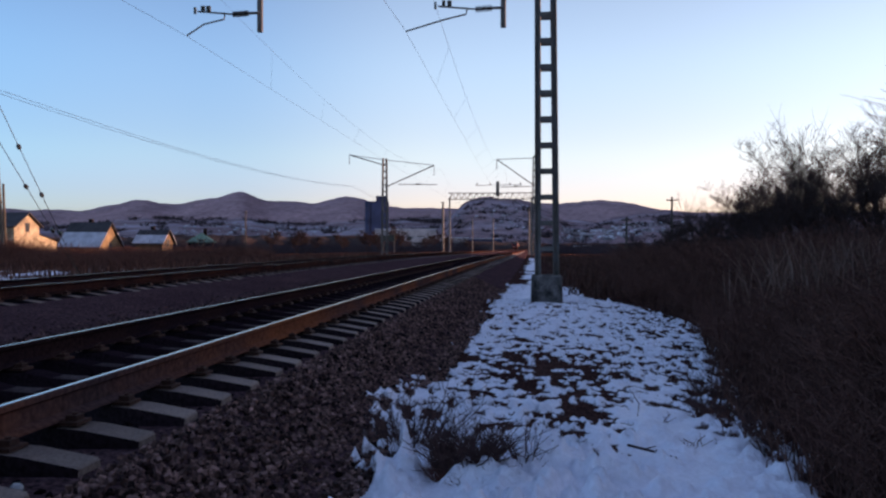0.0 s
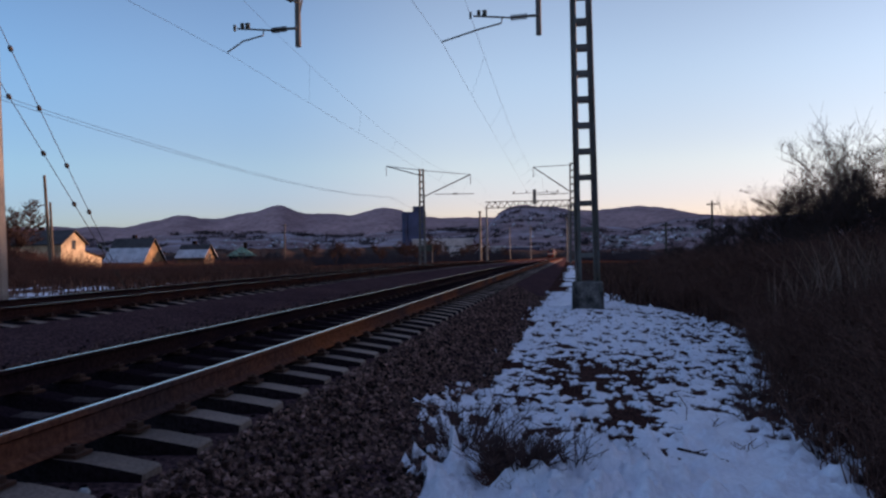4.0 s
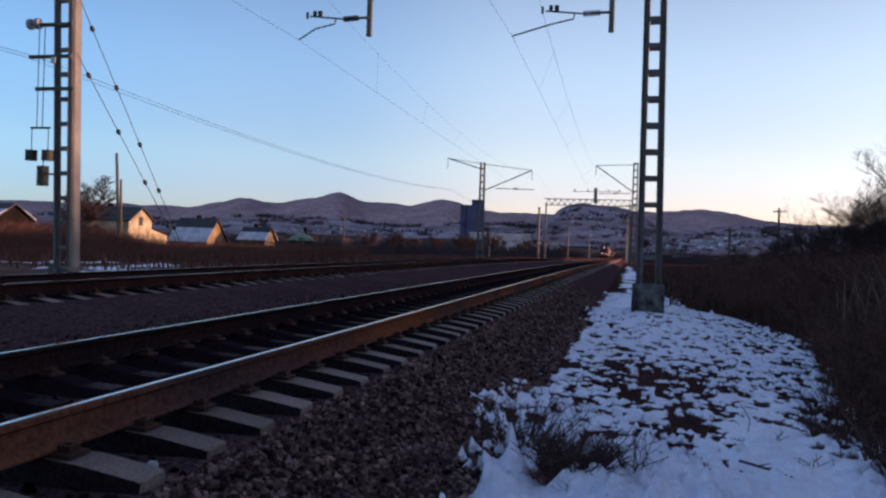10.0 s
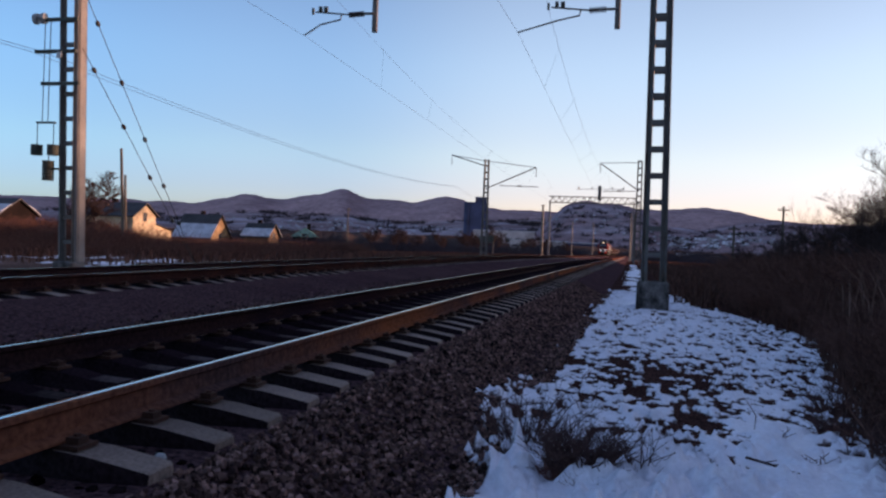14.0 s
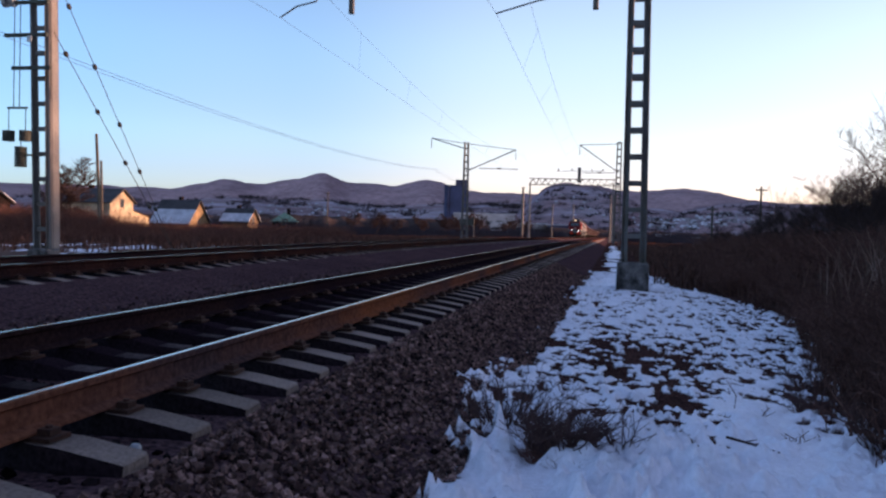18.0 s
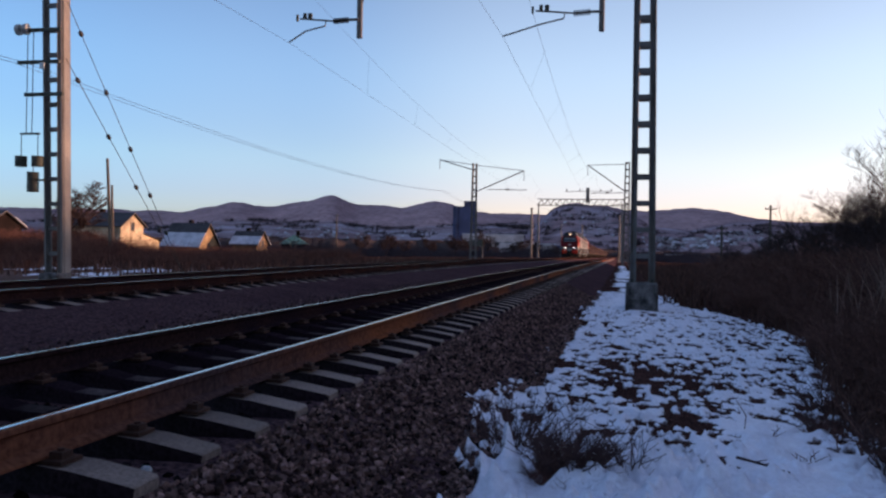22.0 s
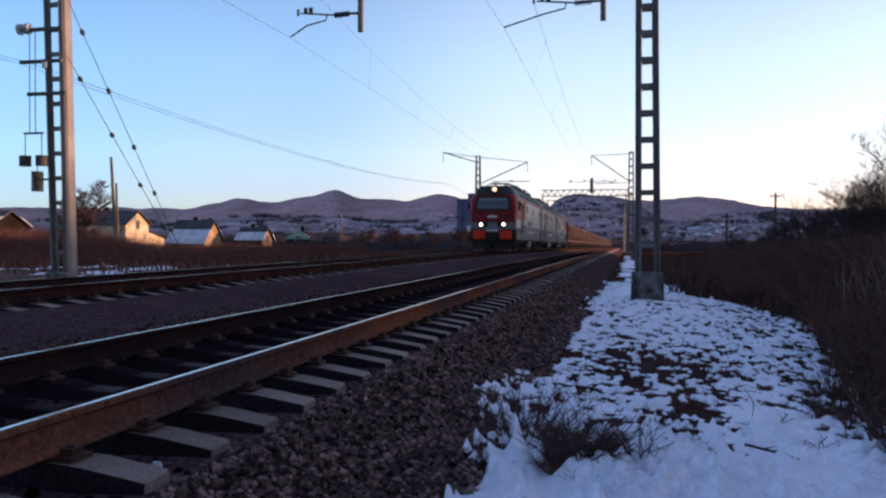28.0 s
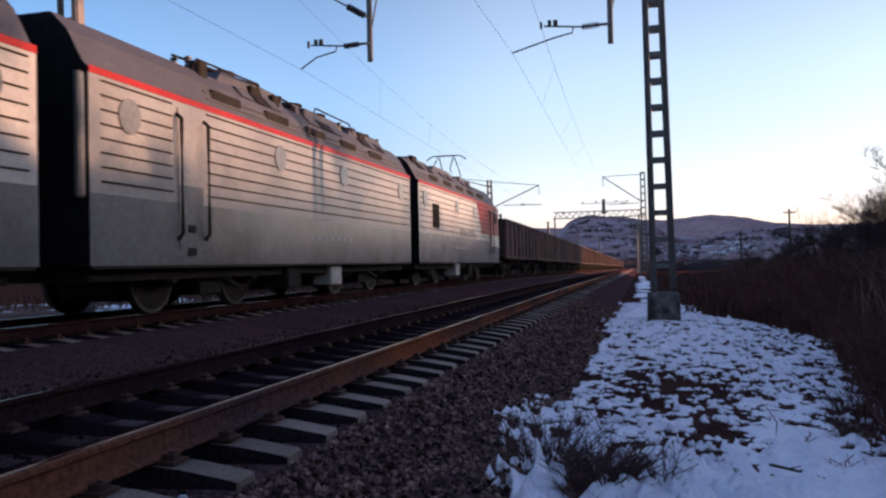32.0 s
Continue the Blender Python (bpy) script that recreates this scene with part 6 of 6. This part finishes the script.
        side_face(g := Geo(), [(dy - 0.38, 1.05), (dy + 0.38, 1.05), (dy + 0.38, 2.12), (dy - 0.38, 2.12)], s, 1.560, 0.010)
        part("lower_door_panel", g, M_GREYP, d)
        for o in (-0.42, 0.42):
            part("handrail", Geo().tube([(s * 1.57, dy + o, 1.22), (s * 1.66, dy + o, 1.32), (s * 1.66, dy + o, 3.2), (s * 1.57, dy + o, 3.28)], 0.035, 6), M_UNDER, d)
        for z in (1.02, 1.40):
            part("foot_hole", Geo().box((s * 1.572, dy, z), (0.02, 0.24, 0.13)), M_UNDER, d)
        for y in (6.5, 10.0, 14.9) if cab else (0.92, 6.1, 9.8, 14.7):
            part("round_vent", Geo().disc((s * 1.556, y, 3.02), (1, 0, 0), 0.27, 0.03, 24), M_GREYP, t)
        part("sill", Geo().box((s * 1.50, LEN / 2, 0.80), (0.10, LEN - 0.1, 0.10)), M_UNDER, t)
        for y in (6.5, 9.0):
            part("underfloor_box", Geo().box((s * 1.18, y + 0.5, 0.52), (0.5, 0.7, 0.5), bevel=0.03), M_SILVER if y > 8 else M_UNDER, t)
        for i in range(7):
            y = 7.6 + i * 0.42
            side_face(g := Geo(), [(y, 1.35), (y + 0.22, 1.35), (y + 0.22, 1.42), (y, 1.42)], s, 1.556, 0.004)
            part("small_marking", g, M_MARK, t)
    part("underframe", Geo().box((0, LEN / 2, 0.72), (2.6, LEN - 0.5, 0.3)), M_UNDER, t)
    part("air_tank", Geo().tube([(-0.55, 6.0, 0.52), (-0.55, 10.2, 0.52)], 0.24, 12), M_UNDER, t)
    # black filler added below the floor to close the view through
    part("battery_box", Geo().box((0.15, 8.1, 0.48), (0.8, 4.3, 0.5), bevel=0.04), M_UNDER, t)
    if not cab:
        for s in (-1, 1):
            part("corner_post", Geo().box((s * 1.47, -0.10, 2.62), (0.12, 0.13, 1.75), bevel=0.03), M_GREYP, t)
    part("rear_gangway", Geo().box((0, LEN + 0.3, 2.2), (1.5, 0.66, 2.6), bevel=0.08), M_RUBBER, t)
    g = Geo()
    g.tube([(0, LEN - 0.2, 0.95), (0, LEN + 0.6, 0.95)], 0.14, 8)
    part("coupler", g, M_UNDER, t)
    for y in (3.95, 12.3):
        SPIN.extend(bogie(t, y, 2.9, 0.625, LOCO_WHEEL, True))
    roof_gear(t, kind)
    if not cab:
        return t
    # nose: rows upward, each from the one corner over the front to the other
    rows, mats = [], []
    levels = [(0.30, 0.12, 1.20, 1.30, 2), (0.80, 0.06, 1.40, 1.55, 2), (1.48, 0.04, 1.44, 1.55, 3), (1.92, 0.05, 1.44, 1.55, 0), (2.65, 0.15, 1.41, 1.55, 0), (3.00, 0.21, 1.36, 1.54, 0), (3.48, 0.32, 1.22, 1.53, 0), (3.78, 0.44, 1.06, 1.40, 1), (4.10, 0.62, 0.84, 1.22, 1), (4.38, 0.90, 0.55, 0.95, 1)]
    for z, yf, wf, ws, mi in levels:
        y1 = 0.96 if z > 3.5 else 0.52
        ym = (yf + y1) / 2 - 0.10
        rows.append([(-ws, y1, z), (-(wf + ws) / 2 - 0.03, ym, z), (-wf, yf, z), (-wf * 0.5, yf - 0.045, z), (0, yf - 0.06, z), (wf * 0.5, yf - 0.045, z), (wf, yf, z), ((wf + ws) / 2 + 0.03, ym, z), (ws, y1, z)])
        mats.append(mi)
    g = Geo().sheet(rows)
    # front columns take the shade-darkened red, the corners keep the body red
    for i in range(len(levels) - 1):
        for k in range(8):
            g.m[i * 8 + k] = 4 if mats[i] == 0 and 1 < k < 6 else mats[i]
    g.add(rows[-1], [tuple(range(9))], 1)
    g.add(rows[0], [tuple(range(8, -1, -1))], 2)
    nose = part("nose", g, [M_RED, M_CAP, M_UNDER, M_BAND, M_SHADERED], t, "cab front in red darkened as if in shade, with dark roof and skirt")

    def on_front(z):
        for (za, ya, wa, *_), (zb, yb, wb, *_) in zip(levels, levels[1:]):
            if za <= z <= zb:
                return ya + (yb - ya) * (z - za) / (zb - za) - 0.055
        return 0.0

    g = Geo()
    g.sheet([[(x * k, on_front(z) - 0.05 + 0.03 * abs(x), z) for x in (-1.05, -0.52, 0, 0.52, 1.05)] for z, k in ((2.82, 1.0), (3.2, 0.98), (3.56, 0.92))])
    part("windscreen", g, M_WINDOW, nose, "dark windscreen")
    g = Geo()
    g.sheet([[(x * k, on_front(z) - 0.035 + 0.03 * abs(x), z) for x in (-1.15, -0.58, 0, 0.58, 1.15)] for z, k in ((2.74, 1.0), (3.2, 0.98), (3.64, 0.92))])
    part("windscreen_surround", g, M_UNDER, nose, "black windscreen surround")
    # reflected sky in the upper glass, painted as a pale strip
    g = Geo()
    g.sheet([[(x, on_front(z) - 0.058 + 0.03 * abs(x), z) for x in (-0.9, -0.45, 0, 0.45, 0.9)] for z in (3.36, 3.52)])
    part("sun_blind", g, M_GREYP, nose, "pale strip painted across the windscreen as reflected sky")
    for s in (-1, 1):
        y = on_front(1.79)
        part("headlamp", Geo().disc((s * 0.74, y - 0.02, 1.78), (0, 1, 0), 0.095, 0.10, 16), M_LAMP, nose, "lit white headlamp")
        part("lamp_housing", Geo().box((s * 0.62, y - 0.005, 1.78), (0.62, 0.06, 0.28), bevel=0.03), M_UNDER, nose)
        part("red_guard", Geo().box((s * 0.88, on_front(1.1) - 0.02, 1.10), (0.80, 0.14, 0.60), bevel=0.05), M_BUFFER, nose, "bright red guard panel")
        part("plough_plate", Geo().beam((s * 0.15, -0.32, 0.38), (s * 1.35, 0.22, 0.36), 0.05, 0.42), M_UNDER, nose)
    part("front_grille", Geo().box((0, on_front(1.2) - 0.03, 1.38), (0.86, 0.10, 0.20), bevel=0.02), M_GREYP, nose)
    for i in range(5):
        part("plate_mark", Geo().box((-0.3 + i * 0.15, on_front(1.38) - 0.09, 1.38), (0.10, 0.02, 0.12)), M_MARK, nose)
    for i, (x, w) in enumerate(((-0.26, 0.16), (-0.05, 0.2), (0.2, 0.2))):
        part("front_mark", Geo().box((x, on_front(2.3) - 0.015, 2.30 + 0.02 * (i % 2)), (w, 0.02, 0.17)), M_MARK, nose)
    g = Geo()
    for at, size in (((0.03, 0.40, 4.28), (0.56, 0.70, 0.03)), ((0.03, 0.40, 3.96), (0.56, 0.70, 0.03)), ((-0.235, 0.40, 4.12), (0.03, 0.70, 0.30)), ((0.295, 0.40, 4.12), (0.03, 0.70, 0.30))):
        g.box(at, size)
    sl = part("lamp_box", g, M_UNDER, t, "dark box round the searchlight")
    part("reflector", Geo().box((0.03, 0.49, 4.12), (0.49, 0.03, 0.28), bevel=0.01), M_BRASS, sl, "warm polished reflector")
    part("searchlight", Geo().disc((0.06, 0.46, 4.12), (0, 1, 0), 0.11, 0.05, 16), M_SEARCH, sl, "lit warm searchlight")
    part("front_coupler", Geo().box((0, -0.42, 0.90), (0.34, 0.7, 0.4), bevel=0.06), M_UNDER, nose)
    g = Geo()
    g.tube([(0.1, 0.95, 4.4), (0.1, 0.95, 4.62)], 0.02, 5)
    g.tube([(-0.1, 0.95, 4.62), (0.3, 0.95, 4.62)], 0.02, 5)
    part("aerial", g, M_UNDER, nose)
    return t


def gondola(label, mat):
    """An open high-sided goods wagon with ribbed steel sides."""
    t = thing("gondola_wagon", label, "goods wagon", group="goods wagons")
    L = 12.7
    for s in (-1, 1):
        part("side_wall", Geo().box((s * 1.50, L / 2, 2.12), (0.05, L, 1.98)), mat, t)
        part("top_rail", Geo().box((s * 1.52, L / 2, 3.13), (0.13, L + 0.05, 0.12), bevel=0.02), mat, t)
        part("side_sill", Geo().box((s * 1.50, L / 2, 1.10), (0.14, L, 0.20), bevel=0.02), mat, t)
        for i in range(9):
            y = 0.08 + i * (L - 0.16) / 8
            part("side_post", Geo().box((s * 1.585, y, 2.1), (0.14, 0.21, 1.95), taper=0.85), M_POST, t)
    for y in (0.0, L):
        part("end_wall", Geo().box((0, y, 2.12), (2.98, 0.05, 1.98)), mat, t)
        g = Geo()
        for z in (1.5, 2.1, 2.7, 3.12):
            g.box((0, y + (-0.05 if y == 0 else 0.05), z), (3.0, 0.08, 0.10))
        part("end_ribs", g, mat, t)
        part("coupler", Geo().tube([(0, y + (0.2 if y == 0 else -0.2), 1.0), (0, y + (-0.62 if y == 0 else 0.62), 1.0)], 0.12, 8), M_UNDER, t)
    part("floor", Geo().box((0, L / 2, 1.16), (2.9, L - 0.1, 0.12)), mat, t)
    part("centre_sill", Geo().box((0, L / 2, 0.98), (0.5, L, 0.3)), M_UNDER, t)
    part("brake_gear", Geo().box((0.5, L / 2, 0.85), (0.8, 1.6, 0.35), bevel=0.05), M_UNDER, t)
    for y in (2.0, L - 2.0):
        bogie(t, y, 1.85, 0.475, WAGON_WHEEL, False)
    return t


lead = loco_section("locomotive_lead_section", "red and silver electric locomotive section with lit headlamps", True, 0)
mid = loco_section("locomotive_middle_section", "silver ribbed electric locomotive section without a cab", False, 1)
rear = loco_section("locomotive_rear_section", "silver locomotive section with a red cab end, pantograph raised", True, 2)
pantograph(lead, 3.0, False)
pantograph(rear, 5.2, True)
for ob in rear.children_recursive:     # its lamps face backwards and are out
    if ob.name.startswith(("headlamp", "searchlight")):
        ob.data = ob.data.copy()
        ob.data.materials[0] = M_GLASSINS
        ob["label"] = "unlit lamp"
protos = [gondola("brown steel open goods wagon with ribbed sides", M_GONDOLA[0]), gondola("rusty steel open goods wagon with ribbed sides", M_GONDOLA[1]), gondola("olive-brown steel open goods wagon with ribbed sides", M_GONDOLA[2])]
WAGONS = []
for i in range(26):
    k = (0, 0, 1, 2, 2, 1, 0)[i % 7] if i > 2 else i
    WAGONS.append(protos[k] if i == k else copy_thing(protos[k], Matrix.Identity(4)))

SPEED, FRONT = 15.1, 15.7              # metres a second, and where the lead corner is at 30.5 s


def on_track(y, length, turned=False):
    """Pose of a vehicle whose front corner is at y, standing on the second track."""
    a, b = y + length * 0.2, y + length * 0.8
    rz = math.degrees(-math.atan2(drift(b) - drift(a), b - a))
    rx = math.degrees(math.atan2(fall(b) - fall(a), b - a))
    m = pose(X2 + drift(y), y, Z2 + fall(y), rx, 0, rz)
    return m @ pose(0, length, 0, 0, 0, 180) if turned else m


def motions():
    def lead_y(t):
        return FRONT + SPEED * (30.5 - t)

    times = [i * 1.0 for i in range(33)]
    back = LEN + 1.0
    cars = [(lead, 0.0, LEN, False), (mid, back, LEN, False), (rear, 2 * back, LEN, True)]
    y = 3 * back + 0.75
    for w in WAGONS:
        cars.append((w, y, 12.7, False))
        y += 13.92
    for ob, off, length, turned in cars:
        walk(ob, [(t, on_track(lead_y(t) + off, length, turned)) for t in times])
    for ob, p, r in SPIN:
        way = -1 if ob.parent.parent == rear else 1
        walk(ob, [(i / 30, pose(*p, math.degrees(way * SPEED * i / 30 / r) % 360)) for i in range(961)])


motions()
